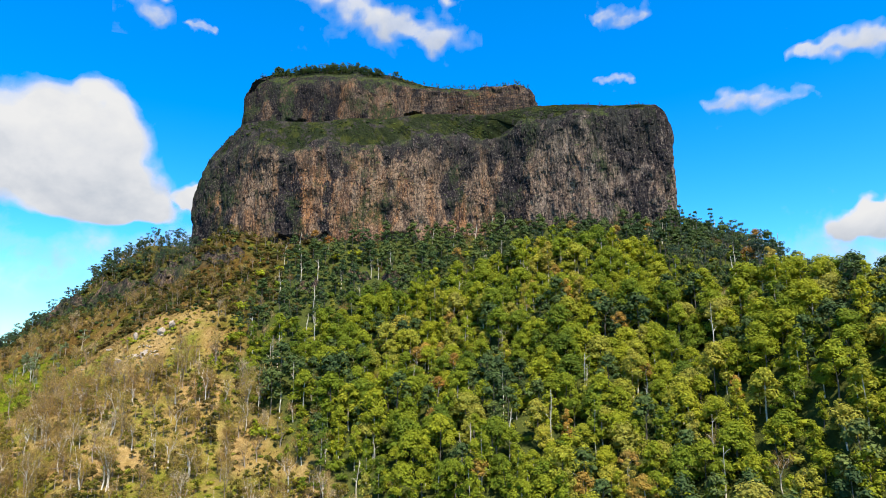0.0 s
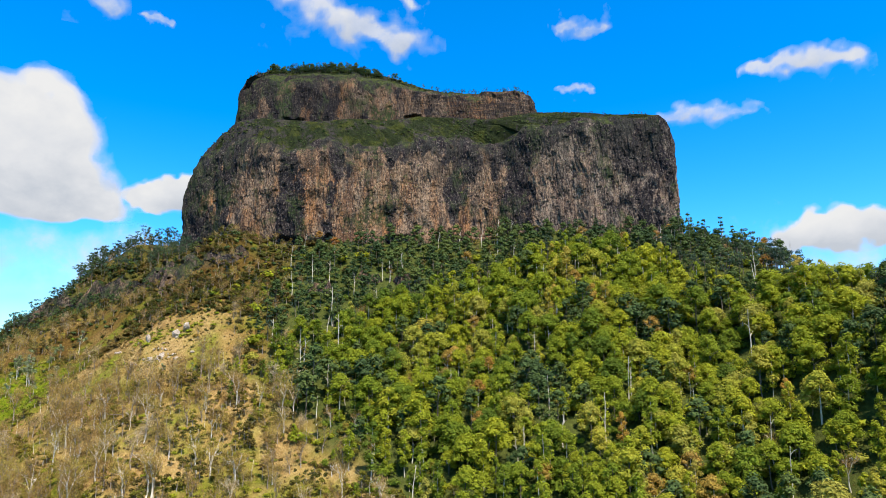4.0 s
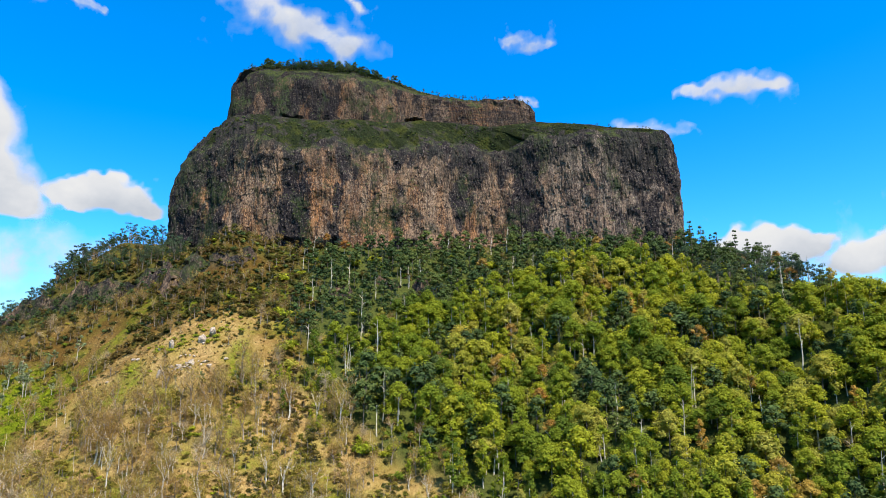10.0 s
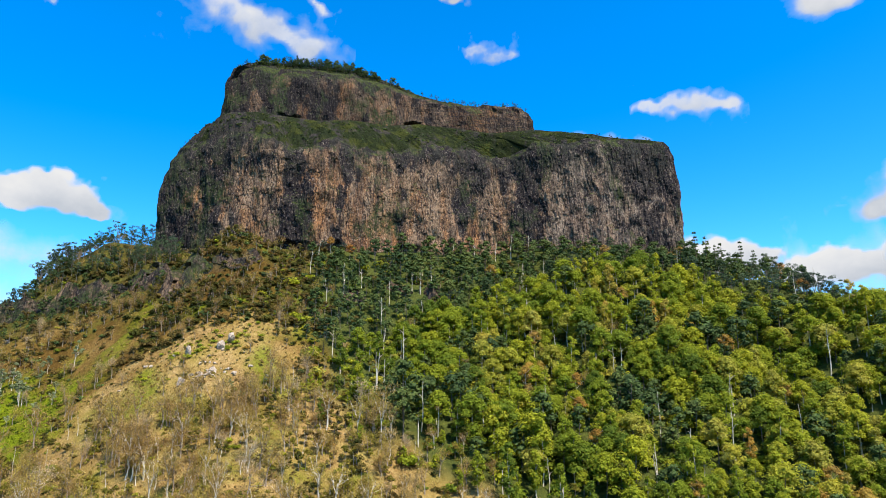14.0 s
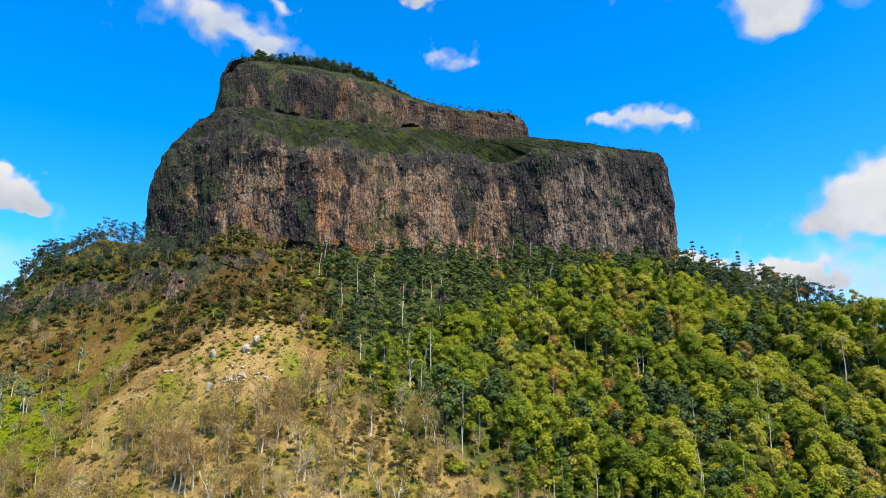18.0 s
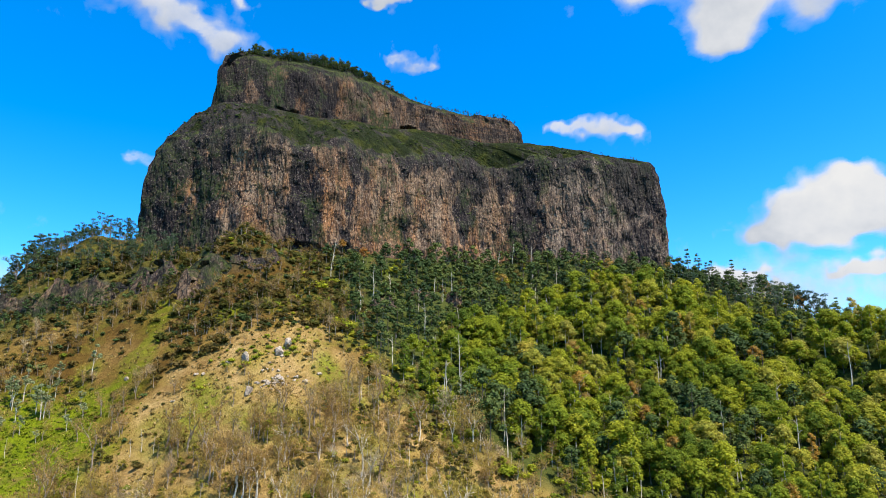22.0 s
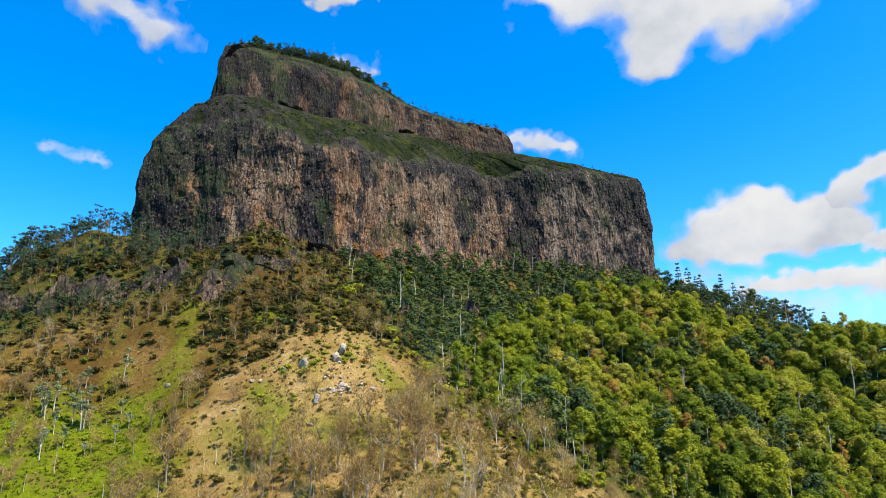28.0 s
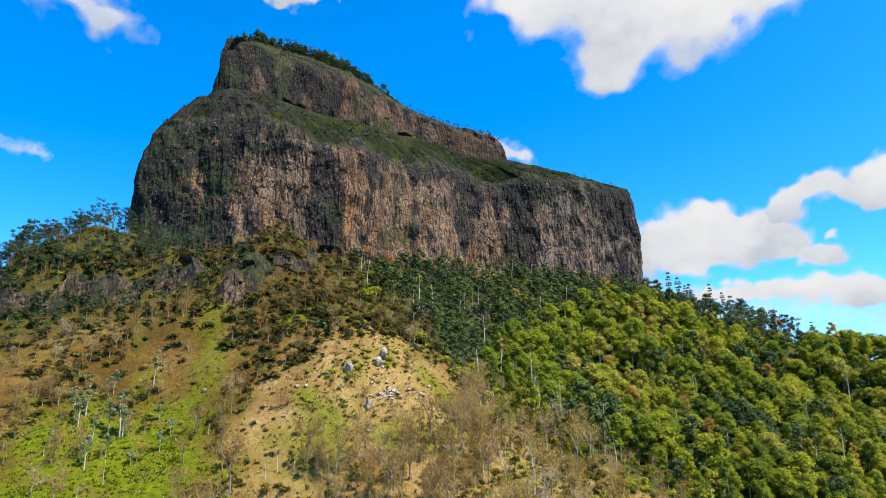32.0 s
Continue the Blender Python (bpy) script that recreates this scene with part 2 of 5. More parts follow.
LOWER_BANDS = [(-310, 0.15), (-226, 0.2), (-212, 1.0), (-182, 0.9), (-172, 0.1), (-156, 0.15), (-148, 0.7), (-128, 0.6), (-118, 0.15), (-107, 0.8), (-70, 0.75), (-60, 0.05),
               (-50, 0.95), (-10, 0.85), (2, 0.2), (30, 0.4), (40, 0.75), (56, 0.6), (64, 0.0), (84, 0.05), (94, 1.0), (146, 0.85), (166, 0.25), (245, 0.3)]
UPPER_BANDS = [(-310, 0.1), (-126, 0.15), (-112, 0.75), (-86, 0.5), (-74, 1.0), (-50, 1.0), (-40, 0.45), (-20, 0.5), (50, 0.7), (120, 0.7)]
# the brightness factor puts cloud shadow into the rock colour, most on the upper cliff
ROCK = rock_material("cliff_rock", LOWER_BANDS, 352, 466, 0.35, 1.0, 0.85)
ROCK_UP = rock_material("upper_cliff_rock", UPPER_BANDS, 498, 556, 0.20, 1.0, 0.95, True)
ROCK_DARK = rock_material("outcrop_rock", [(-310, 0.4), (250, 0.6)], 150, 400, 0.27, 0.15, 0.8)


def boulder_material():
    s = Shade("pale_boulder", 0.9, 0.15)
    a = s.noise(1.2, 6, 0.7)
    col = s.ramp(a, [(0.3, (0.13, 0.10, 0.075)), (0.5, (0.30, 0.235, 0.175)), (0.72, (0.52, 0.43, 0.34))])
    return s.done(col, a, 0.6)


BOULDER = boulder_material()


def ground_material():
    s = Shade("slope_ground", 0.95, 0.05)
    a, b = s.noise(0.035, 5, 0.6, (1, 1, 1), 1.0, 0.5), s.noise(0.35, 6, 0.75, (1, 1, 1), 2.0)
    c = s.noise(1.6, 4, 0.7, (1, 1, 1), 4.0)
    dry = s.ramp(b, [(0.30, (0.140, 0.080, 0.025)), (0.48, (0.245, 0.152, 0.056)), (0.68, (0.37, 0.25, 0.100))])
    dry = s.mix(s.ramp(a, [(0.45, 0.0), (0.65, 0.7)]), dry, (0.175, 0.130, 0.020))
    dry = s.mix(s.ramp(c, [(0.54, 0.0), (0.68, 0.7)]), dry, (0.110, 0.090, 0.016))
    lush = s.ramp(b, [(0.28, (0.034, 0.046, 0.002)), (0.5, (0.088, 0.108, 0.003)), (0.72, (0.165, 0.180, 0.006))])
    lush = s.mix(s.ramp(s.noise(0.09, 5, 0.7, (1, 1, 1), 9.0, 0.5), [(0.50, 0.0), (0.60, 0.75)]), lush, (0.115, 0.085, 0.020))
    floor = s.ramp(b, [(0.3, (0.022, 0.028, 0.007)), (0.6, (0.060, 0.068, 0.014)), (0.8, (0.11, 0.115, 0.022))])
    # brown scrub ground, its colour also darkened for cloud shadow on the slopes
    shaded_brush = s.ramp(b, [(0.28, (0.026, 0.015, 0.004)), (0.5, (0.068, 0.037, 0.008)), (0.72, (0.118, 0.068, 0.014))])
    weed = s.ramp(s.noise(0.045, 5, 0.65, (1, 1, 1), 12.0, 0.6), [(0.53, 0.0), (0.64, 0.7)])
    shaded_brush = s.mix(weed, shaded_brush, s.ramp(b, [(0.3, (0.036, 0.036, 0.006)), (0.7, (0.125, 0.110, 0.014))]))
    dry = s.mix(s.attr("shaded_brush"), s.mix(s.math("MULTIPLY", s.attr("shaded_brush"), 0.9), dry, s.mix(0.5, dry, (0.26, 0.115, 0.018))), shaded_brush)
    col = s.mix(s.attr("lush"), dry, lush)
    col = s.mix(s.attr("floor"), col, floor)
    stone = s.ramp(s.noise(0.5, 5, 0.7, (1, 1, 0.3), 6.0), [(0.3, (0.020, 0.018, 0.018)), (0.55, (0.060, 0.054, 0.048)), (0.8, (0.14, 0.125, 0.11))])
    col = s.mix(s.ramp(s.up(), [(0.40, 1.0), (0.54, 0.0)]), col, stone)
    return s.done(col, s.math("ADD", b, s.math("MULTIPLY", c, 0.4)), 1.3)


GROUND = ground_material()


def leaf_material(name, stops, from_tint=False, leaf=0.5):
    """Leaves whose colour changes from stand to stand and from tree to tree."""
    s = Shade(name, 0.75, 0.12)
    if from_tint:
        value = s.attr("tint")
    else:
        info, t = s.n.new("ShaderNodeObjectInfo"), s.n.new("ShaderNodeTexNoise")
        t.inputs["Scale"].default_value, t.inputs["Detail"].default_value = 0.022, 1.0
        s.l.new(info.outputs["Location"], t.inputs["Vector"])
        stand = s.math("MULTIPLY", s.math("SUBTRACT", t.outputs[0], 0.5), 1.6)
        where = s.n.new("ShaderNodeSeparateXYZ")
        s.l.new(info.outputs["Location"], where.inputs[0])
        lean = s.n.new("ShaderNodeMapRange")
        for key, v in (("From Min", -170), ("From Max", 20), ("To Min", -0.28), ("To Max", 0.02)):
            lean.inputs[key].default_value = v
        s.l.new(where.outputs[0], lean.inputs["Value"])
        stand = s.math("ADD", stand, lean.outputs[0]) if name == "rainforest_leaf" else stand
        value = s.math("ADD", s.math("ADD", stand, s.math("MULTIPLY", info.outputs["Random"], 0.7)), 0.12)
    col = s.ramp(value, stops)
    each = s.ramp(s.island(), [(0.0, 0.68), (0.6, 1.0), (1.0, 1.30)])
    return s.done(s.mix(1.0, col, each, "MULTIPLY"), leaf=leaf)


GREENS = [(0.0, (0.110, 0.151, 0.015)), (0.2, (0.174, 0.213, 0.015)), (0.45, (0.255, 0.274, 0.017)), (0.66, (0.319, 0.316, 0.019)),
          (0.80, (0.319, 0.289, 0.052)), (0.90, (0.394, 0.347, 0.034)), (0.96, (0.371, 0.280, 0.057)), (1.0, (0.464, 0.274, 0.048))]
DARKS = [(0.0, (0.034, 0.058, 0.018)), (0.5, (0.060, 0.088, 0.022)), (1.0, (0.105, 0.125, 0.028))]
# olive tones, lowered to carry cloud shadow over the upper slopes
OLIVES = [(0.0, (0.052, 0.056, 0.012)), (0.3, (0.085, 0.080, 0.013)), (0.6, (0.128, 0.086, 0.021)), (0.8, (0.15, 0.105, 0.032)), (1.0, (0.17, 0.170, 0.018))]
AUTUMN = [(0.0, (0.30, 0.135, 0.03)), (0.5, (0.37, 0.23, 0.045)), (1.0, (0.30, 0.20, 0.06))]
GREYS = [(0.0, (0.25, 0.150, 0.040)), (0.35, (0.33, 0.205, 0.068)), (0.6, (0.36, 0.27, 0.050)), (0.8, (0.41, 0.27, 0.120)), (1.0, (0.46, 0.35, 0.20))]
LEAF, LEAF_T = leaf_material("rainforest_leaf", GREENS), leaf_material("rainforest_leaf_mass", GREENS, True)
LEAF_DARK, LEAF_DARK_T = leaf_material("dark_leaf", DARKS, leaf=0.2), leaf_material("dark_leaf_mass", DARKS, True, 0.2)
LEAF_OLIVE, LEAF_OLIVE_T = leaf_material("olive_leaf", OLIVES), leaf_material("olive_leaf_mass", OLIVES, True)
GOLDS = [(0.0, (0.120, 0.110, 0.014)), (0.3, (0.175, 0.150, 0.018)), (0.6, (0.215, 0.160, 0.026)), (0.8, (0.20, 0.190, 0.016)), (1.0, (0.26, 0.19, 0.045))]
LEAF_GOLD, LEAF_GOLD_T = leaf_material("golden_leaf", GOLDS), leaf_material("golden_leaf_mass", GOLDS, True)
LEAF_AUTUMN = leaf_material("yellowing_leaf", AUTUMN)
LEAF_SILVER = leaf_material("silver_leaf", [(0.0, (0.16, 0.185, 0.075)), (0.6, (0.23, 0.255, 0.12)), (1.0, (0.30, 0.315, 0.17))])
LEAF_BLUE = leaf_material("blue_green_leaf", [(0.0, (0.030, 0.052, 0.030)), (0.5, (0.052, 0.080, 0.040)), (1.0, (0.085, 0.110, 0.045))], leaf=0.3)
TWIG, TWIG_T = leaf_material("bare_twig", GREYS, leaf=0.45), leaf_material("bare_twig_mass", GREYS, True, 0.45)


def bark_material(name, lo, hi):
    s = Shade(name, 0.85, 0.15)
    a = s.noise(1.5, 5, 0.7, (1, 1, 0.25))
    return s.done(s.ramp(a, [(0.35, lo), (0.65, hi)]), a, 0.15)


BARK = bark_material("brown_bark", (0.06, 0.05, 0.036), (0.17, 0.14, 0.105))
BARK_PALE = bark_material("pale_bark", (0.32, 0.26, 0.19), (0.64, 0.55, 0.43))
BARK_GREY = bark_material("grey_bark", (0.16, 0.115, 0.08), (0.34, 0.265, 0.20))


# ---- plan of the mountain ----
LOWER = [(-260, 812), (-299, 749), (-252, 716), (-203, 682), (-172, 670), (-140, 662), (-72, 674), (0, 676), (45, 668),
         (90, 643), (132, 622), (182, 612), (222, 604), (231, 655), (226, 735), (170, 830), (0, 880), (-180, 880)]
UPPER = [(-196, 790), (-229, 757), (-241, 737), (-206, 725), (-175, 720), (-145, 718), (-98, 715), (-34, 722), (10, 712),
         (50, 705), (82, 702), (102, 703), (111, 710), (114, 728), (100, 760), (60, 790), (-50, 800), (-180, 805)]


def spline(points, counts):
    """A closed Catmull-Rom curve, with that many steps from each point to the next."""
    p, out = np.array(points, float), []
    for i, k in enumerate(counts):
        a, b, c, d = p[i - 1], p[i], p[(i + 1) % len(p)], p[(i + 2) % len(p)]
        t = (np.arange(k) / k)[:, None]
        out.append(0.5 * (2 * b + (c - a) * t + (2 * a - 5 * b + 4 * c - d) * t ** 2 + (3 * b - 3 * c + d - a) * t ** 3))
    return np.concatenate(out)


FOOT = spline(LOWER, [8] * len(LOWER))


def to_foot(x, y):
    """Distance outside the lower cliff's foot, 0 inside it."""
    x, y = np.asarray(x, float), np.asarray(y, float)
    best, inside = np.full(x.shape, 1e9), np.zeros(x.shape, bool)
    for (ax, ay), (bx, by) in zip(FOOT, np.roll(FOOT, -1, 0)):
        dx, dy = bx - ax, by - ay
        t = np.clip(((x - ax) * dx + (y - ay) * dy) / (dx * dx + dy * dy + 1e-9), 0, 1)
        best = np.minimum(best, np.hypot(x - ax - t * dx, y - ay - t * dy))
        inside ^= ((ay > y) != (by > y)) & (x < (bx - ax) * (y - ay) / (by - ay + 1e-12) + ax)
    return np.where(inside, 0.0, best)


def foot_height(x):
    return np.interp(x, [-300, -200, -140, 0, 100, 216], [343, 348, 342, 350, 355, 342])


def land(x, y, rough=True):
    """The height of the ground."""
    x, y = np.asarray(x, float), np.asarray(y, float)
    d = to_foot(x, y)
    drop = np.interp(d, [0, 160, 260, 400, 600, 900, 1500, 6000], [0, 112, 178, 258, 345, 400, 420, 430])
    z = foot_height(x) - drop
    # the ridge that runs out from the cliff's right end
    rise = np.interp(y, [0, 150, 300, 350, 400, 450, 500, 550, 600, 700], [0, 60, 92, 82, 61, 44, 32, 14, 0, 0])
    side = (x - 228) / np.where(x < 228, 72, 120)
    z = z + rise * np.exp(-side * side)
    # the knoll before the cliff's corner and the spur below it
    z = z + 31 * np.exp(-((x + 224) / 34) ** 2 - ((y - 641) / 24) ** 2)
    spur = np.interp(y, [200, 380, 500, 520, 600, 640], [4, 8, 10, 15, 6, 0])
    z = z + spur * np.exp(-((x + 226 - (500 - y) * 0.05) / 42) ** 2)
    # the ridge that falls away from the cliff's left end
    crest = np.interp(x, [-560, -480, -436, -402, -387, -372, -330, -300, -280], [20, 18, 12, 10, 15, 33, 29, 15, 0])
    z = z + crest * np.exp(-((y - 716) / np.where(y < 716, 32, 64)) ** 2)
    # the gully of lush grass, and the rock step under the left ridge
    z = z - 12 * bump(y, 380, 600, 80) * np.exp(-((x + 330) / 36) ** 2)
    step = y - (668 - 0.10 * (x + 330) + 6 * vnoise(x / 22, 0, 5))
    z = z + bump(x, -440, -262, 26) * (13 + 5 * vnoise(x / 17, 3, 8)) * (np.clip(step / 9 + 0.5, 0, 1) - np.clip((step - 4) / 90, 0, 1))
    if rough:
        near = np.exp(-d / 900)
        z = z + near * (3.2 * fbm(x / 55, y / 55, 11, 3) + 0.8 * fbm(x / 9, y / 9, 15, 2))
    return z


def forest_edge(y):
    """The x at which the rainforest begins."""
    return np.interp(y, [250, 300, 340, 390, 440, 490, 560, 640, 700], [32, 8, -30, -78, -120, -150, -166, -150, -100])


# ---- ground ----
def spread(lo, hi, step, far):
    inner = np.arange(lo, hi + 0.1, step)
    k = np.cumsum(step * 1.22 ** np.arange(1, 40))
    k = np.append(k[k < far - 200], far)
    return np.concatenate([lo - k[::-1], inner, hi + k])


gx, gy = spread(-560, 380, 3.4, 4300), spread(230, 800, 3.4, 4300)
GX, GY = np.meshgrid(gx, gy)
GZ = land(GX, GY)
gd = to_foot(GX, GY)
GZ = np.where(gd <= 0, GZ - 25, GZ)
ground_mesh = mesh_np("ground", np.stack([GX, GY, GZ], -1).reshape(-1, 3), grid_faces(len(gy), len(gx)), GROUND, True)
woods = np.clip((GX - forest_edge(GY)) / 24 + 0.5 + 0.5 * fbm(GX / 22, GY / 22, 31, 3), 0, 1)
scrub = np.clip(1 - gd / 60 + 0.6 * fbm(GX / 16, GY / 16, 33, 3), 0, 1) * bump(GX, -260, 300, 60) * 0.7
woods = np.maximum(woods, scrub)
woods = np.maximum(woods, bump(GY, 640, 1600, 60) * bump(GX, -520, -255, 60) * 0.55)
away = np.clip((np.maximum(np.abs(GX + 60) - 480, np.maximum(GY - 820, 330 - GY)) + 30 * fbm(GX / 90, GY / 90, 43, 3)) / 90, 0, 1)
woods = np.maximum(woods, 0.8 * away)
lush = np.clip(1.25 - np.hypot((GX + 350) / 52, (GY - 530) / 66) ** 2 + 0.5 * fbm(GX / 14, GY / 14, 35, 3), 0, 1)
creek = np.abs(GX - np.interp(GY, [535, 572, 592, 615, 640], [-318, -298, -286, -270, -262])) / (9 + 4 * vnoise(GX / 12, GY / 12, 36))
lush = np.maximum(lush, np.clip(1.2 - creek + 0.9 * fbm(GX / 9, GY / 9, 38, 3), 0, 0.6) * bump(GY, 535, 640, 14))
lush = np.maximum(lush, 0.95 * np.clip(fbm(GX / 24, GY / 24, 41, 4) + 0.1 * bump(GY, 200, 470, 30), 0, 0.8) * bump(GX, -290, 40, 40))
straw = np.clip(1.3 - np.hypot((GX + 236) / 80, (GY - 508) / 48) ** 2 + 0.5 * fbm(GX / 18, GY / 18, 37, 3), 0, 1)
straw = np.maximum(straw, np.clip(0.18 + 0.35 * fbm(GX / 26, GY / 20, 42, 3), 0, 1) * bump(GX, -440, -262, 40) * bump(GY, 560, 650, 30))
straw = np.maximum(straw, np.clip(0.92 + 0.4 * fbm(GX / 20, GY / 20, 39, 3), 0, 1) * bump(GY, 250, 505, 40))
# off the straw: scrub cover plus cloud shadow put into the colour
for key, values in (("floor", woods), ("lush", lush), ("shaded_brush", 1 - straw)):
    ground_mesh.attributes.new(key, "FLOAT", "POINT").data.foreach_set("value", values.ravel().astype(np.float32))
tagged(new("ground", ground_mesh), "steep mountain slope of dry tan grass and forest floor", "ground", kind="structure")


# ---- the rock mountain ----
STEPS = [30, 78, 92, 54, 54, 110, 110, 80, 84, 74, 74, 58, 54, 40, 14, 14, 14, 14]
low, upp = spline(LOWER, STEPS), spline(UPPER, STEPS)
arc = np.cumsum(np.hypot(*(low - np.roll(low, 1, 0)).T))


def outward(curve):
    t = np.roll(curve, -3, 0) - np.roll(curve, 3, 0)
    nrm = np.stack([t[:, 1], -t[:, 0]], 1)
    return nrm / np.linalg.norm(nrm, axis=1, keepdims=True)


low_n, upp_n = outward(low), outward(upp)
FRONT = low[:, 1] < 780
rim_z = np.where(FRONT, np.interp(low[:, 0], [-302, -285, -262, -240, -216, -197, -179, -157, -132, -100, -66, -38, -10, 24, 55, 76, 100, 175, 206, 225, 240],
                                  [444, 455, 464, 468, 468, 462, 450, 450, 462, 457, 457, 464, 474, 468, 463, 473, 473, 472, 471, 466, 460]), 455)
rim_z = rim_z + np.where(FRONT, np.interp(low[:, 0], [-230, -190], [0.8, 1.0]) * (2.0 * vnoise(arc / 24, 0, 3) + 2.2 * vnoise(arc / 9, 0, 4) + 1.0 * vnoise(arc / 4, 0, 9)), 0)
upp_foot = np.interp(upp[:, 0], [-248, -229, -206, -178, -143, -107, -69, -29, 8, 53, 94, 114], [489, 497, 498, 495, 493, 497, 497, 505, 501, 497, 505, 509])
upp_rim = np.interp(upp[:, 0], [-247, -235, -200, -120, -60, -40, -16, 30, 86, 104, 114], [545, 556, 560, 561, 556, 548, 541, 534, 538, 531, 521])
upp_rim = upp_rim + 1.5 * vnoise(arc / 12, 0, 6)


def crag(s, z, size=1.0):
    """How far the rock stands out, by the way along the cliff and the height."""
    wander = 2.2 * vnoise(s / 24, z / 18, 21) + 0.8 * vnoise(s / 6, z / 9, 28)
    column = 1 - np.abs(vnoise((s + wander) / 8.5, z / 45, 22))
    cell = np.floor((s + wander) / 6.0)
    block = hash2(cell, np.floor(z / 20 + 7 * hash2(cell, cell * 0, 5)), 29)
    cell = np.floor((s + wander) / 1.9)
    chip = hash2(cell, np.floor(z / 5.5 + 5 * hash2(cell, cell * 0, 6)), 30)
    return size * (3.8 * vnoise(s / 42, z / 110, 24) + 2.6 * vnoise(s / 17, z / 34, 25) + 1.1 * column + 1.2 * block + 1.0 * chip
                   + 1.8 * vnoise(s / 9, z / 13, 26) + 0.3 * vnoise(s / 3, z / 3, 27) - 2.0)


mountain = tagged(new("rock_mountain"), "flat-topped mountain of dark streaked grey and orange cliff rock", "mountain")
rows = np.linspace(0, 1, 116)
V = []
for v in rows:
    z0 = foot_height(low[:, 0]) - 28
    z = z0 + (rim_z - z0) * v
    inset = np.interp(low[:, 0], [-290, -200, 150, 215], [4, 6, 6, 6]) * v + np.interp(low[:, 0], [-240, -200, 150, 200], [3, 6, 6, 3]) * np.clip((v - 0.86) / 0.14, 0, 1) ** 2
    inset = inset + np.interp(low[:, 0], [-300, -262, -228], [7, 4, 0]) * np.clip((v - 0.45) / 0.55, 0, 1) ** 1.7
    calm = np.clip((v - 0.93 + 0.08 * vnoise(arc / 9, 0, 44)) / 0.08, 0, 1)
    out = crag(arc, z) * (1 - calm) + calm * (3.2 * vnoise(arc / 42, z / 110, 24) + 1.5 * vnoise(arc / 16, z / 9, 25) + 0.9 * vnoise(arc / 6, z / 4, 45))
    under_cut = bump(low[:, 0], -205, -118, 20) * bump(z, 338, 352 + 5 * vnoise(arc / 11, 0, 61), 5) * (5 + 3 * vnoise(arc / 7, z / 3, 62))
    under_cut = under_cut + bump(low[:, 0], -60, -40, 8) * bump(z, 340, 356, 4) * 5
    out = np.where(FRONT, out - under_cut, 0)
    V.append(np.column_stack([low + low_n * (out - inset)[:, None], z]))
lower_top = V[-1]
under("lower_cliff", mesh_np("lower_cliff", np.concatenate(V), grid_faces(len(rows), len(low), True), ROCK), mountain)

rows = np.linspace(0, 1, 24)
V = []
for v in rows:
    foot = np.column_stack([upp + upp_n * 2.0, upp_foot + 1.0])
    p = lower_top * (1 - v) + foot * v
    p[:, 2] += np.interp(low[:, 0], [-290, -225, -150, 200], [4, 4, 2, 0]) * 4 * v * (1 - v) * (1 - 0.5 * v)
    lift = 4 * v * (1 - v) * np.interp(low[:, 0], [-235, -190], [1.5, 1.0]) * (0.4 + 2.2 * vnoise(arc / 14, v * 3, 71) + 1.2 * vnoise(arc / 5, v * 6, 73)) + 0.8 * vnoise(arc / 3, v * 9, 72) * (v > 0) * (v < 1)
    p[:, 2] += lift
    V.append(p)
LEDGE_V = np.array(V)


def scrub_ground(name, rocky):
    s = Shade(name, 0.95, 0.05)
    a, b = s.noise(0.06, 6, 0.65, (1, 1, 0.7), 1.0, 0.4), s.noise(0.7, 6, 0.75, (1, 1, 0.8), 2.0)
    col = s.ramp(b, [(0.3, (0.006, 0.009, 0.004)), (0.5, (0.013, 0.017, 0.006)), (0.72, (0.028, 0.034, 0.010))])
    grass = s.ramp(b, [(0.3, (0.016, 0.019, 0.005)), (0.7, (0.052, 0.056, 0.010))])
    col = s.mix(s.ramp(a, [(0.50, 0.0), (0.60, 0.9)]), col, grass)
    stone = s.ramp(s.noise(0.5, 6, 0.7, (1, 1, 0.25), 7.0), [(0.35, (0.014, 0.012, 0.013)), (0.55, (0.040, 0.032, 0.031)), (0.7, (0.085, 0.066, 0.056))])
    place, m = s.n.new("ShaderNodeSeparateXYZ"), s.n.new("ShaderNodeMapRange")
    s.l.new(s.pos, place.inputs[0])
    for key, v in (("From Min", -160), ("From Max", -215), ("To Min", 0.0), ("To Max", 0.11)):
        m.inputs[key].default_value = v
    s.l.new(place.outputs[0], m.inputs["Value"])
    bare = s.math("ADD", s.noise(0.09, 7, 0.7, (1, 1, 0.5), 5.0, 0.3), m.outputs[0])
    col = s.mix(s.ramp(bare, [(0.53, 0.0), (0.60, rocky)]), col, stone)
    return s.done(col, s.math("ADD", a, b), 2.0)


SCRUB = scrub_ground("ledge_scrub", 0.8)
under("grassy_ledge", mesh_np("grassy_ledge", np.concatenate(V), grid_faces(len(rows), len(low), True), SCRUB, True), mountain, "green scrub-covered sloping ledge between the cliffs")

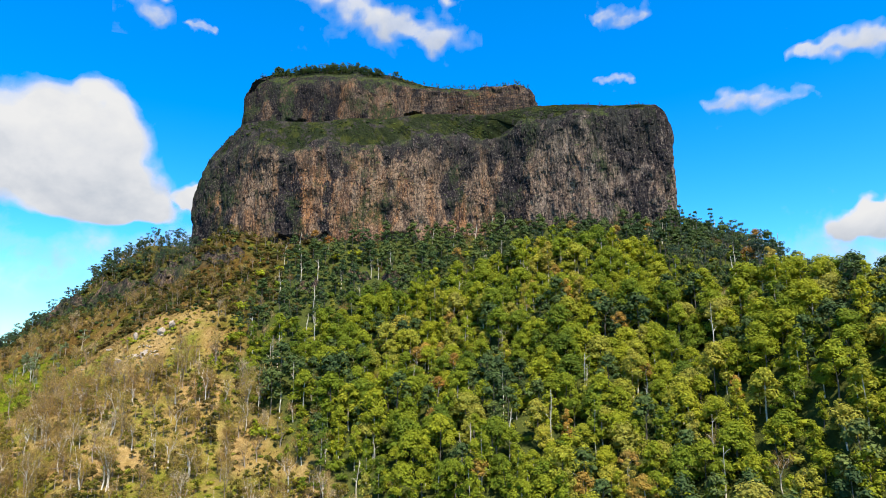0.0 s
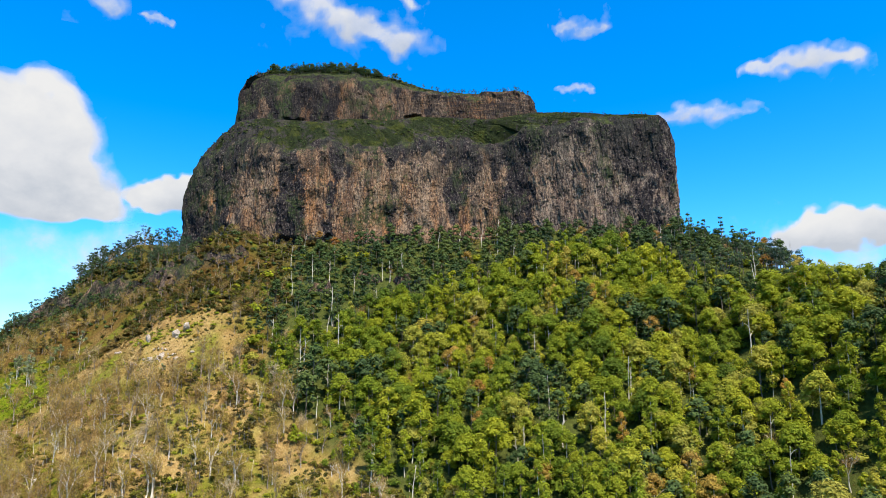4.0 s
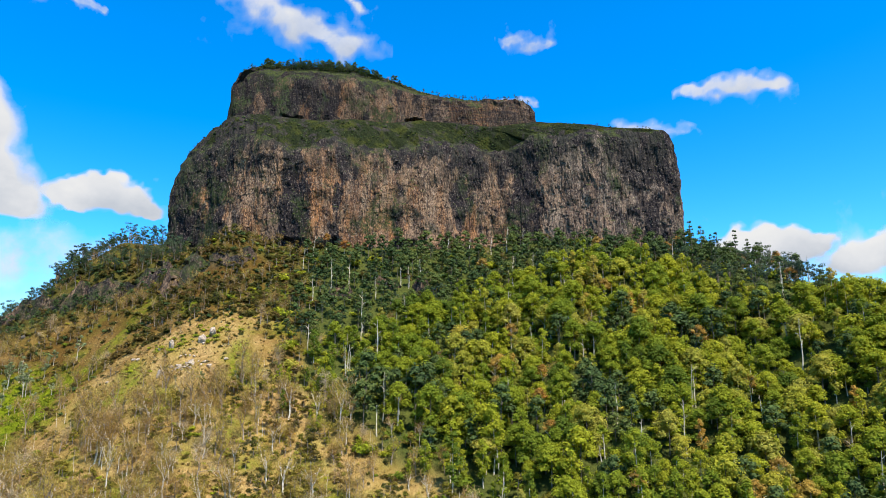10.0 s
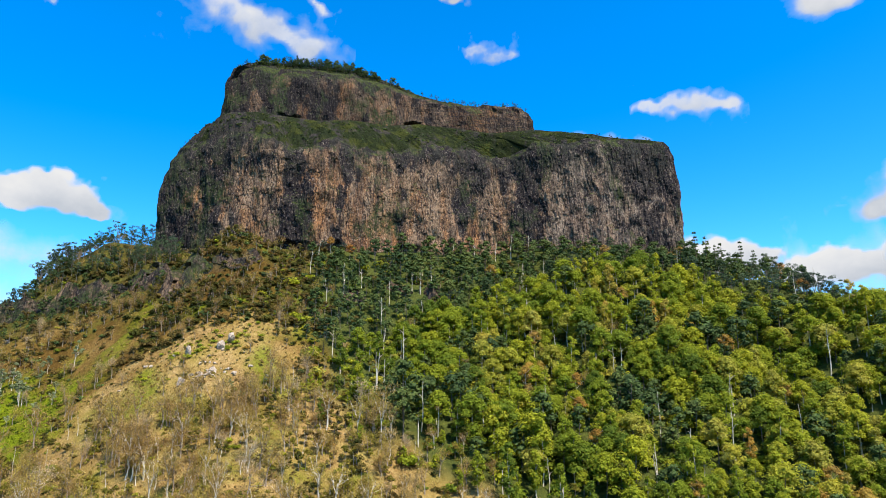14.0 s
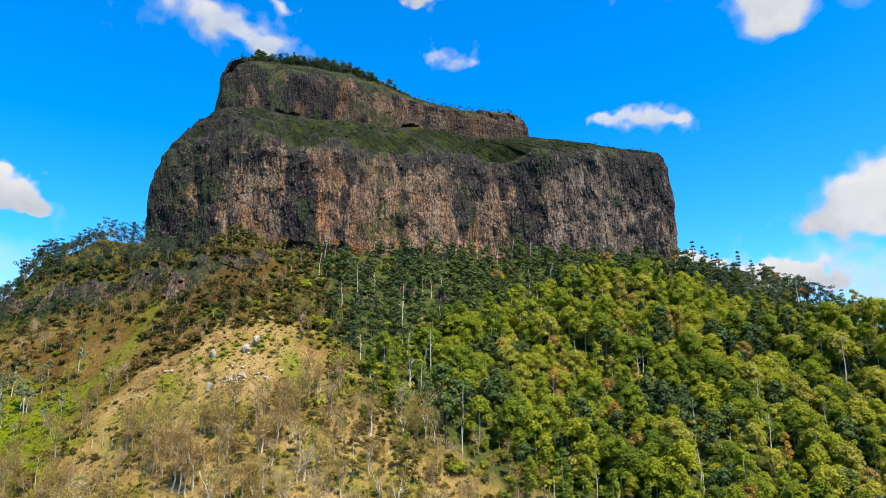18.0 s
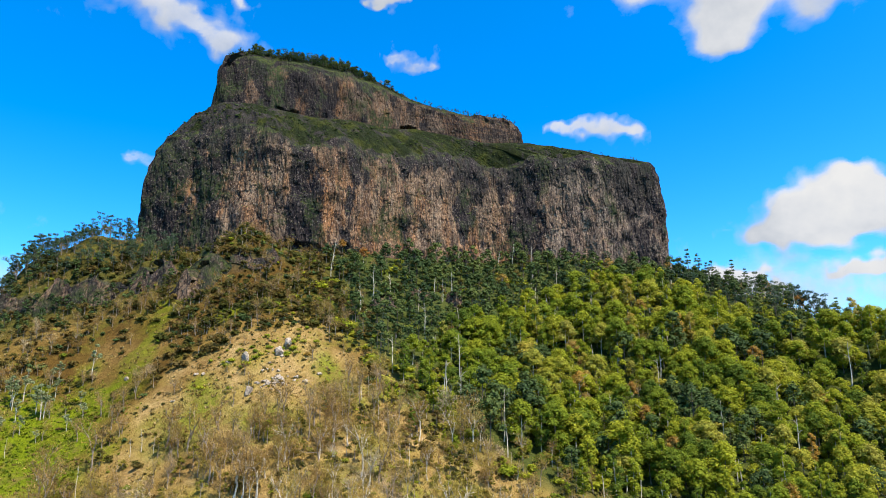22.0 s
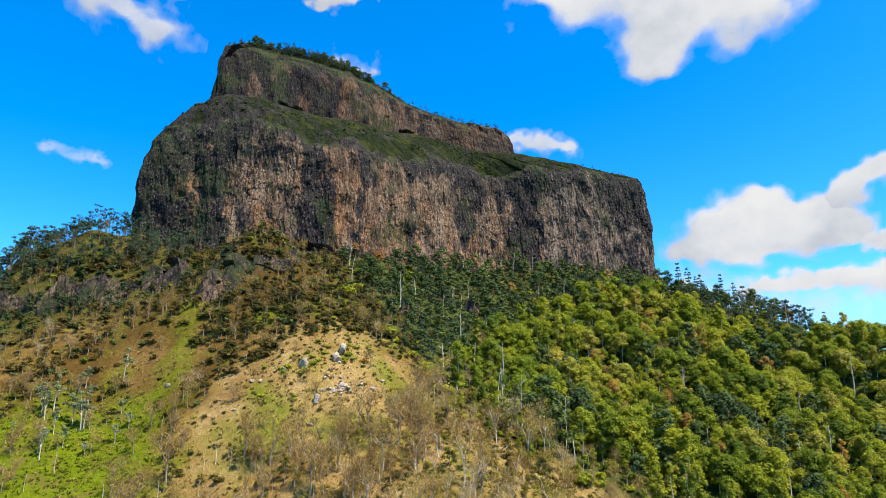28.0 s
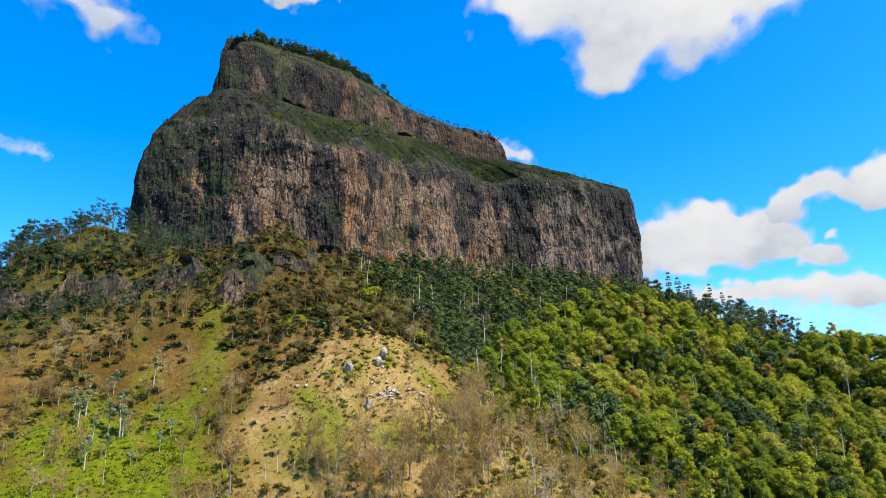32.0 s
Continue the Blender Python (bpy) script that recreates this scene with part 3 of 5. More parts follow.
rows = np.linspace(0, 1, 58)
V = []
for v in rows:
    z0 = upp_foot - 6
    z = z0 + (upp_rim - z0) * v
    inset = (5 + np.interp(upp[:, 0], [-243, -215], [2, 0])) * v + np.interp(upp[:, 0], [-236, -200, -80, -20, 60], [7, 12, 13, 4, 3]) * np.clip((v - 0.66) / 0.34, 0, 1) ** 1.7
    inset = inset + 8 * v * np.interp(upp[:, 1], [738, 757, 792, 800], [0, 1, 1, 0]) * (upp[:, 0] < -150)
    calm = np.clip((v - 0.80 + 0.14 * vnoise(arc / 10, 0, 46)) / 0.12, 0, 1)
    out = crag(arc * 0.9 + 400, z, 0.75) * (1 - calm) + calm * (1.4 * vnoise(arc / 18, z / 9, 47) + 0.8 * vnoise(arc / 6, z / 4, 48))
    cave = bump(upp[:, 0], -44, -27, 6) * bump(z, upp_foot - 3, upp_foot + 6 + 2 * vnoise(arc / 3, 0, 67), 3) * 8 + bump(upp[:, 0], -182, -160, 8) * bump(z, upp_foot - 3, upp_foot + 4 + 2 * vnoise(arc / 4, 0, 66), 3) * 5
    V.append(np.column_stack([upp + upp_n * (np.where(FRONT, out, 0) - inset - cave)[:, None], z]))
upper_top = V[-1]
under("upper_cliff", mesh_np("upper_cliff", np.concatenate(V), grid_faces(len(rows), len(low), True), ROCK_UP), mountain)


def cap_height(x, edge):
    return edge + np.interp(x, [-240, -200, -120, -60, 0, 110], [6, 12, 14, 10, 4, 3])


rows = np.linspace(0, 1, 14)
V = []
spine = np.column_stack([np.clip(upper_top[:, 0], -200, 70), 752 - 0.06 * (np.clip(upper_top[:, 0], -200, 70) + 150)])
for v in rows:
    xy = upper_top[:, :2] * (1 - v) + spine * v
    edge = upper_top[:, 2] * (1 - v) + np.interp(spine[:, 0], [-200, -120, -60, -16, 30, 86], [559, 561, 554, 543, 538, 540]) * v
    z = edge + (cap_height(xy[:, 0], 0)) * (1 - (1 - v) ** 2) + 0.7 * vnoise(xy[:, 0] / 4, xy[:, 1] / 4, 81) * (v > 0)
    V.append(np.column_stack([xy, z]))
CAP_V = np.array(V)
under("summit_cap", mesh_np("summit_cap", np.concatenate(V), grid_faces(len(rows), len(low), True), SCRUB, True), mountain, "green scrub and grass on the flat summit")


# ---- kinds of plants ----
def tube(path, radii, sides=6):
    """A tapered tube along the path, as arrays of places and triangles."""
    path = np.array(path, float)
    t = np.gradient(path, axis=0)
    t /= np.linalg.norm(t, axis=1, keepdims=True) + 1e-9
    ref = np.where(np.abs(t[:, 2:3]) > 0.9, np.array([[1.0, 0, 0]]), np.array([[0, 0, 1.0]]))
    a = np.cross(t, ref)
    a /= np.linalg.norm(a, axis=1, keepdims=True) + 1e-9
    b = np.cross(t, a)
    ang = np.arange(sides) * 2 * np.pi / sides
    V = path[:, None] + np.array(radii)[:, None, None] * (np.cos(ang)[None, :, None] * a[:, None] + np.sin(ang)[None, :, None] * b[:, None])
    q = grid_faces(len(path), sides, True)
    return V.reshape(-1, 3), np.concatenate([q[:, [0, 1, 2]], q[:, [0, 2, 3]]])


def join(pieces):
    V, F, at = [], [], 0
    for v, f in pieces:
        V.append(v)
        F.append(f + at)
        at += len(v)
    return np.concatenate(V), np.concatenate(F)


_g = (1 + 5 ** 0.5) / 2
ICO_V = np.array([(-1, _g, 0), (1, _g, 0), (-1, -_g, 0), (1, -_g, 0), (0, -1, _g), (0, 1, _g), (0, -1, -_g), (0, 1, -_g), (_g, 0, -1), (_g, 0, 1), (-_g, 0, -1), (-_g, 0, 1)])
ICO_V /= np.linalg.norm(ICO_V[0])
ICO_F = np.array([(0, 11, 5), (0, 5, 1), (0, 1, 7), (0, 7, 10), (0, 10, 11), (1, 5, 9), (5, 11, 4), (11, 10, 2), (10, 7, 6), (7, 1, 8),
                  (3, 9, 4), (3, 4, 2), (3, 2, 6), (3, 6, 8), (3, 8, 9), (4, 9, 5), (2, 4, 11), (6, 2, 10), (8, 6, 7), (9, 8, 1)])


def finer(V, F):
    """Each triangle in four, on the unit sphere."""
    V, seen, out = [tuple(v) for v in V], {}, []

    def mid(a, b):
        key = (min(a, b), max(a, b))
        if key not in seen:
            m = (np.array(V[a]) + np.array(V[b])) / 2
            V.append(tuple(m / np.linalg.norm(m)))
            seen[key] = len(V) - 1
        return seen[key]

    for a, b, c in F:
        ab, bc, ca = mid(a, b), mid(b, c), mid(c, a)
        out += [(a, ab, ca), (b, bc, ab), (c, ca, bc), (ab, bc, ca)]
    return np.array(V), np.array(out)


ICO2_V, ICO2_F = finer(ICO_V, ICO_F)


def leaves(rng, n, center, radii, size, flat=0.7, down=-0.45):
    """Leaf clumps: small three-cornered sheets over an ellipsoid."""
    d = rng.normal(size=(n * 2, 3))
    d /= np.linalg.norm(d, axis=1, keepdims=True)
    d = d[d[:, 2] > down][:n]
    n = len(d)
    p = np.array(center) + d * np.array(radii) * rng.uniform(0.78, 1.12, (n, 1))
    nrm = d + rng.normal(scale=0.36, size=(n, 3)) + np.array([0, 0, flat])
    nrm /= np.linalg.norm(nrm, axis=1, keepdims=True)
    a = np.cross(nrm, rng.normal(size=(n, 3)))
    a /= np.linalg.norm(a, axis=1, keepdims=True)
    b = np.cross(nrm, a)
    s = size * rng.uniform(0.6, 1.25, (n, 1))
    V = np.stack([p + a * s * 1.2, p + b * s * rng.uniform(0.7, 1.3, (n, 1)) - a * s * 0.5, p - b * s * rng.uniform(0.7, 1.3, (n, 1)) - a * s * 0.5 + nrm * s * 0.2], 1).reshape(-1, 3)
    return V, np.arange(n * 3).reshape(-1, 3)


def core(rng, center, radii):
    V = ICO_V * rng.uniform(0.7, 1.0, (12, 1)) * np.array(radii) * 0.7 + np.array(center)
    return V, ICO_F


def broad_crown(seed, height, radius, lobes=11, clumps=120, size=0.46, low_at=0.22):
    """A lumpy dome of leaf heads, from its top down to low_at of the height."""
    rng = np.random.default_rng(seed)
    pieces = []
    for k in range(lobes):
        f = (k + 0.3) / lobes
        ang, r = k * 2.4 + rng.uniform(-0.4, 0.4), radius * 0.72 * math.sin(0.5 * math.pi * min(1, f * 1.25)) * rng.uniform(0.8, 1.15)
        lr = radius * rng.uniform(0.36, 0.54)
        z = height - lr * 0.7 - height * (1 - low_at) * f ** 1.6 * 0.75 + rng.uniform(-0.08, 0.08) * radius
        c = (math.cos(ang) * r, math.sin(ang) * r, z)
        pieces.append(core(rng, c, (lr, lr, lr * 0.8)))
        pieces.append(leaves(rng, clumps, c, (lr, lr, lr * 0.85), size))
    return join(pieces)


def tall_crown(seed, height, radius, lobes=10, clumps=92, size=0.45):
    """A narrow crown hung with vines from near the ground to its top."""
    rng = np.random.default_rng(seed)
    pieces = []
    for k in range(lobes):
        f = k / (lobes - 1)
        ang, r = k * 2.4 + rng.uniform(-0.5, 0.5), radius * 0.55 * math.sin(math.pi * (0.18 + 0.72 * f))
        c = (math.cos(ang) * r, math.sin(ang) * r, height * (0.28 + 0.66 * f))
        lr = radius * rng.uniform(0.36, 0.55) * (1.1 - 0.3 * f)
        pieces.append(core(rng, c, (lr, lr, lr)))
        pieces.append(leaves(rng, clumps, c, (lr, lr, lr * 1.15), size))
    return join(pieces)


def trunk_of(seed, height, radius, limbs=4, lean=0.05, reach=0.35):
    rng = np.random.default_rng(seed)
    f = np.linspace(-0.06, 1, 7)
    bend = rng.uniform(-lean, lean, 2) * height
    path = np.column_stack([bend[0] * f ** 2 + 0.02 * height * np.sin(5 * f), bend[1] * f ** 2, f * height * 0.92])
    pieces = [tube(path, radius * (1.1 - 0.8 * np.clip(f, 0, 1)), 6)]
    for k in range(limbs):
        at = path[3 + k % 3]
        ang = k * 2.4 + rng.uniform(0, 1)
        tip = at + np.array([math.cos(ang), math.sin(ang), 0.9]) * height * reach * rng.uniform(0.6, 1)
        pieces.append(tube([at, (at + tip) / 2 + [0, 0, 0.02 * height], tip], [radius * 0.45, radius * 0.3, radius * 0.12], 4))
    return join(pieces)


def bare_branches(seed, height, radius, twigs=330):
    """Trunk and forking limbs as one set of tubes, the fine twigs as another."""
    rng = np.random.default_rng(seed)
    wood, fine = [], []

    def grow(at, way, length, thick, level):
        way = way / np.linalg.norm(way)
        mid = at + way * length * 0.5 + rng.normal(scale=0.05 * length, size=3)
        tip = at + way * length
        wood.append(tube([at, mid, tip] if level < 2 else [at, tip], [thick, thick * 0.75, thick * 0.5] if level < 2 else [thick, thick * 0.5], 3 if level else 6))
        if level >= 3:
            return
        for _ in range(3 if level < 2 else 2):
            w = way + rng.normal(scale=0.42, size=3) + np.array([0, 0, 0.34])
            grow(at + way * length * rng.uniform(0.55, 1.0), w, length * rng.uniform(0.5, 0.72), thick * 0.5, level + 1)

    grow(np.array([0, 0, -0.8]), np.array([rng.uniform(-0.08, 0.08), rng.uniform(-0.08, 0.08), 1.0]), height * 0.48, radius, 0)
    V = np.concatenate([w[0] for w in wood[1:]])
    p = V[rng.integers(0, len(V), twigs)] + rng.normal(scale=0.9, size=(twigs, 3))
    way = rng.normal(size=(twigs, 3)) + np.array([0, 0, 0.7])
    way /= np.linalg.norm(way, axis=1, keepdims=True)
    wide = np.cross(way, rng.normal(size=(twigs, 3)))
    wide /= np.linalg.norm(wide, axis=1, keepdims=True)
    ln, th = rng.uniform(0.8, 2.0, (twigs, 1)), rng.uniform(0.04, 0.10, (twigs, 1))
    T = np.stack([p - wide * th, p + wide * th, p + way * ln], 1).reshape(-1, 3)
    return join(wood), (T, np.arange(twigs * 3).reshape(-1, 3))


def pine_crown(seed, height, radius, tiers=8):
    """Open tiers of upswept branches with a dense tuft at each end."""
    rng = np.random.default_rng(seed)
    pieces = []
    for k in range(tiers):
        f = k / (tiers - 1)
        z, r = height * (0.34 + 0.62 * f) + rng.uniform(-0.4, 0.4), radius * (1.0 - 0.62 * f ** 1.5) * rng.uniform(0.55, 1.2)
        for j in range(5 if f < 0.8 else 4):
            if rng.random() < 0.25:
                continue
            ang = j * 1.257 + k * 0.7 + rng.uniform(-0.4, 0.4)
            c = np.array([math.cos(ang) * r * 0.8, math.sin(ang) * r * 0.8, z + 0.15 * r])
            pieces.append(tube([(0, 0, z - 0.2), c * [0.6, 0.6, 1] - [0, 0, 0.1], c], [0.13, 0.09, 0.05], 3))
            pieces.append(leaves(rng, 26, c, (r * 0.36, r * 0.36, 0.5), 0.36, 0.6, -0.9))
    pieces.append(leaves(rng, 26, (0, 0, height * 0.97), (0.9, 0.9, 1.0), 0.36))
    return join(pieces)


def gum_tree(seed, height, spread, heads=6, clumps=46):
    """A slender leaning tree: forked limbs, each ending in a small separate head of leaves."""
    rng = np.random.default_rng(seed)
    f = np.linspace(-0.05, 1, 7)
    bend = rng.uniform(-0.08, 0.08, 2) * height
    path = np.column_stack([bend[0] * f ** 2, bend[1] * f ** 2, f * height * 0.82])
    wood, leaf = [tube(path, 0.015 * height * (1.1 - 0.85 * np.clip(f, 0, 1)), 6)], []
    for k in range(heads):
        at = path[2 + k % 4]
        ang, r = k * 2.4 + rng.uniform(-0.5, 0.5), spread * rng.uniform(0.45, 1.0)
        tip = np.array([path[-1, 0] + math.cos(ang) * r, path[-1, 1] + math.sin(ang) * r, height * rng.uniform(0.55, 0.98)])
        if k == 0:
            tip = path[-1] + [0, 0, 0.12 * height]
        wood.append(tube([at, at * 0.45 + tip * 0.55 + [0, 0, -0.02 * height], tip], [0.008 * height, 0.006 * height, 0.002 * height], 4))
        lr = spread * rng.uniform(0.26, 0.42)
        leaf.append(leaves(rng, clumps, tip, (lr, lr, lr * 0.62), 0.42, 0.4, -0.8))
        leaf.append(leaves(rng, clumps // 2, at * 0.3 + tip * 0.7 + [rng.uniform(-1, 1), rng.uniform(-1, 1), 0.4], (lr * 0.7, lr * 0.7, lr * 0.4), 0.42, 0.4, -0.9))
    return join(wood), join(leaf)


def shrub_crown(seed, radius, lobes=4, clumps=22, size=0.5):
    rng = np.random.default_rng(seed)
    pieces = []
    for k in range(lobes):
        ang, r = k * 2.4, radius * (0.0 if k == 0 else 0.55)
        c = (math.cos(ang) * r, math.sin(ang) * r, radius * rng.uniform(0.35, 0.6))
        lr = radius * rng.uniform(0.45, 0.7)
        pieces.append(core(rng, c, (lr, lr, lr * 0.8)))
        pieces.append(leaves(rng, clumps, c, (lr, lr, lr * 0.85), size))
    return join(pieces)


def tree_kind(name, label, parts, category="tree", group=""):
    """A first thing of a kind; parts: name, (places, corners), material."""
    ob = tagged(new(name), label, category, group)
    for part_name, (v, f), material in parts:
        p = under(part_name, mesh_np(part_name, v, f, material), ob)
        if part_name == "twig_spray":
            tagged(p, kind="stuff")
    return ob


class Kind:
    """Variants of one kind; the first `limit` that are planted are things, the rest go into one mass."""

    def __init__(self, name, label, group, variants, mass_material, limit=300, category="tree", mass_name="", mass_label=""):
        self.name, self.label, self.group, self.variants, self.category = name, label, group, variants, category
        self.mass_material, self.limit, self.spots = mass_material, limit, []
        self.mass_name, self.mass_label = mass_name or name + "s_beyond", mass_label or label

    def plant(self, x, y, z, scale, turn, variant):
        self.spots.append((x, y, z, scale, turn, variant % len(self.variants)))

    def finish(self, order):
        spots = sorted(self.spots, key=order)
        made = {}
        for x, y, z, s, turn, k in spots[:self.limit]:
            m = Matrix.LocRotScale((x, y, z), Euler((0, 0, turn)), (s, s, s))
            if k not in made:
                made[k] = tree_kind(self.name, self.label, self.variants[k], self.category, self.group)
                made[k].matrix_basis = m
            else:
                ob = copy_thing(made[k], Matrix.Identity(4))
                ob.matrix_basis = m
        rest = spots[self.limit:]
        if not rest:
            return
        V, F, T, at, rng = [], [], [], 0, np.random.default_rng(5)
        for x, y, z, s, turn, k in rest:
            v, f = self.variants[k][-1][1]
            c, n = math.cos(turn) * s, math.sin(turn) * s
            V.append(np.column_stack([v[:, 0] * c - v[:, 1] * n + x, v[:, 0] * n + v[:, 1] * c + y, v[:, 2] * s + z]))
            F.append(f + at)
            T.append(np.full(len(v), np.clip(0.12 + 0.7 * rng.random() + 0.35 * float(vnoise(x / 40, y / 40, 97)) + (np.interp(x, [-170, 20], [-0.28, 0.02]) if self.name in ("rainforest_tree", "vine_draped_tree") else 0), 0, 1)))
            at += len(v)
        me = mesh_np(self.mass_name, np.concatenate(V), np.concatenate(F), self.mass_material, False, np.concatenate(T))
        tagged(new(self.mass_name, me), self.mass_label, "forest", kind="stuff")
        V, F, at = [], [], 0
        if len(self.variants[0]) < 2:
            return
        for x, y, z, s, turn, k in rest:
            v, f = self.variants[k][0][1]
            c, n = math.cos(turn) * s, math.sin(turn) * s
            V.append(np.column_stack([v[:, 0] * c - v[:, 1] * n + x, v[:, 0] * n + v[:, 1] * c + y, v[:, 2] * s + z]))
            F.append(f + at)
            at += len(v)
        me = mesh_np(self.mass_name + "_trunks", np.concatenate(V), np.concatenate(F), self.variants[0][0][2])
        tagged(new(self.mass_name + "_trunks", me), "trunks of the trees further off", "forest", kind="stuff")


broad = [[("trunk", trunk_of(100 + k, h, 0.3, 1, 0.05, 0.2), BARK if k % 4 else BARK_PALE), ("crown", broad_crown(200 + k, h, r, 10 + k % 3), LEAF)]
         for k, (h, r) in enumerate([(17, 6.4), (20, 5.6), (15, 7.0), (21, 6.2), (18, 5.2), (16, 6.0), (18, 7.2)])]
slim = [[("trunk", trunk_of(300 + k, h, 0.25, 0), BARK if k % 2 else BARK_PALE), ("crown", tall_crown(400 + k, h, r, 9), LEAF)]
        for k, (h, r) in enumerate([(21, 4.0), (18, 3.6), (24, 4.3), (16, 4.4)])]
dark = [[("trunk", trunk_of(500 + k, h, 0.25, 2, 0.05, 0.25), BARK), ("crown", broad_crown(600 + k, h, r, 8, 44, 0.5, 0.25), LEAF_DARK)]
        for k, (h, r) in enumerate([(15, 4.6), (18, 4.4), (13, 4.0), (16, 5.2)])]
yellow = [[("trunk", trunk_of(700 + k, h, 0.3, 5), BARK_PALE), ("crown", broad_crown(720 + k, h, r, 9, 70, 0.42, 0.5), LEAF_AUTUMN)]
          for k, (h, r) in enumerate([(20, 5.2), (18, 5.8), (22, 4.6)])]
small = [[("trunk", trunk_of(800 + k, h, 0.2, 3), BARK_GREY), ("crown", broad_crown(820 + k, h, r, 5, 40, 0.40, 0.2), LEAF_OLIVE)]
         for k, (h, r) in enumerate([(8, 3.2), (10, 3.0), (7, 3.6), (9, 2.6)])]
golden = [[("trunk", trunk_of(840 + k, h, 0.18, 3), BARK_GREY), ("crown", broad_crown(850 + k, h, r, 5, 44, 0.36, 0.25), LEAF_GOLD)]
          for k, (h, r) in enumerate([(8, 2.8), (10, 2.6), (6, 3.0), (9, 2.2)])]
bare = []
for k, (h, r) in enumerate([(13, 0.27), (15, 0.30), (11, 0.24), (14, 0.28), (9, 0.2)]):
    wood, fine = bare_branches(900 + k, h, r)
    bare.append([("trunk", wood, BARK_PALE if k % 2 else BARK_GREY), ("twig_spray", fine, TWIG)])
silver = []
for k, (h, r) in enumerate([(13, 2.8), (15, 2.6), (11, 3.0), (14, 2.2)]):
    wood, heads = gum_tree(860 + k, h, r, 6, 40)
    silver.append([("trunk", wood, BARK_PALE), ("crown", heads, LEAF_SILVER)])
ridge_gum = []
for k, (h, r) in enumerate([(22, 5.6), (25, 5.0), (19, 6.0), (23, 4.4), (17, 4.6)]):
    wood, heads = gum_tree(930 + k, h, r, 6, 54)
    ridge_gum.append([("trunk", wood, BARK), ("crown", heads, LEAF_BLUE)])
snag = [[("trunk", trunk_of(950 + k, h, 0.24, 3, 0.06, 0.14), BARK_PALE)] for k, h in enumerate([17, 21, 13])]
pine = [[("trunk", trunk_of(970 + k, h, 0.35, 0, 0.02), BARK), ("crown", pine_crown(980 + k, h, r), LEAF_DARK)]
        for k, (h, r) in enumerate([(27, 3.6), (24, 2.8), (21, 4.0), (26, 3.0)])]
shrub = [[("foliage", shrub_crown(1000 + k, r, 3, 26, 0.42), LEAF_OLIVE)] for k, r in enumerate([1.5, 2.0, 1.2, 2.4])]
green_shrub = [[("foliage", shrub_crown(1100 + k, r, 3, 46, 0.5), LEAF)] for k, r in enumerate([2.6, 3.4, 2.2, 4.0])]
dark_shrub = [[("foliage", shrub_crown(1200 + k, r, 3, 22, 0.45), LEAF_DARK)] for k, r in enumerate([1.6, 2.2, 1.3])]

K = {
    "broad": Kind("rainforest_tree", "tall rainforest tree with a broad lumpy green crown", "trees of the rainforest", broad, LEAF_T, 300, mass_name="rainforest_canopy", mass_label="dense green rainforest canopy on the slope"),
    "slim": Kind("vine_draped_tree", "slender vine-draped green rainforest tree with pale trunk", "vine-draped trees of the rainforest", slim, LEAF_T, 300, mass_name="vine_forest", mass_label="vine-draped green forest on the slope"),
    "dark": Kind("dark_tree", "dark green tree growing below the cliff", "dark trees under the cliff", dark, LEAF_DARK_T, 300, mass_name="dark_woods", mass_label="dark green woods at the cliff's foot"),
    "yellow": Kind("yellowing_tree", "tree with an orange-yellow crown and pale trunk", "yellowing trees in the forest", yellow, LEAF_T),
    "small": Kind("small_tree", "small olive-brown tree on the dry slope", "small trees on the dry slope", small, LEAF_OLIVE_T, 300, mass_name="dry_woodland", mass_label="olive-brown scrubby woodland"),
    "golden": Kind("olive_tree", "small yellow-olive tree with an open crown on the spur", "yellow-olive trees on the spur", golden, LEAF_GOLD_T, 250, mass_name="olive_thicket", mass_label="yellow-olive thicket of small trees on the spur"),
    "bare": Kind("bare_tree", "leafless grey-brown tree with fine twigs", "bare trees on the dry slope", bare, TWIG_T, 300, mass_name="bare_woodland", mass_label="grey twigs of leafless woodland"),
    "silver": Kind("silver_gum", "pale silver-green gum tree with slender white trunk", "gum trees in the gully", silver, LEAF_T),
    "ridgegum": Kind("ridge_gum", "dark blue-green gum tree with an open crown on the ridge", "gum trees on the ridges", ridge_gum, LEAF_DARK_T),
    "snag": Kind("dead_tree", "dead tree with a bleached white trunk", "dead trees", snag, BARK_PALE),
    "pine": Kind("hoop_pine", "tall dark pine with tufted tiers of branches", "pines by the cliff", pine, LEAF_DARK_T),
    "shrub": Kind("shrub", "low olive-green shrub on dry grass", "shrubs on the dry slope", shrub, LEAF_OLIVE_T, 300, "shrub", "dry_scrub", "low olive scrub on the dry slope"),
    "green": Kind("green_shrub", "bright green leafy bush on the slope", "green bushes", green_shrub, LEAF_T, 200, "shrub", "undergrowth", "green undergrowth and vines between the trees"),
    "darkshrub": Kind("ledge_shrub", "dark green shrub on the rock ledge", "shrubs on the ledges", dark_shrub, LEAF_DARK_T, 200, "shrub", "ledge_scrub", "dark green scrub on ledges and summit"),
}

# ---- planting ----
rng = np.random.default_rng(7)


def seen_from(x):
    """The nearest y on the slope that the flight looks down on."""
    return np.interp(x, [-400, -240, -100, 0, 100, 172, 260], [425, 340, 320, 308, 258, 224, 205])


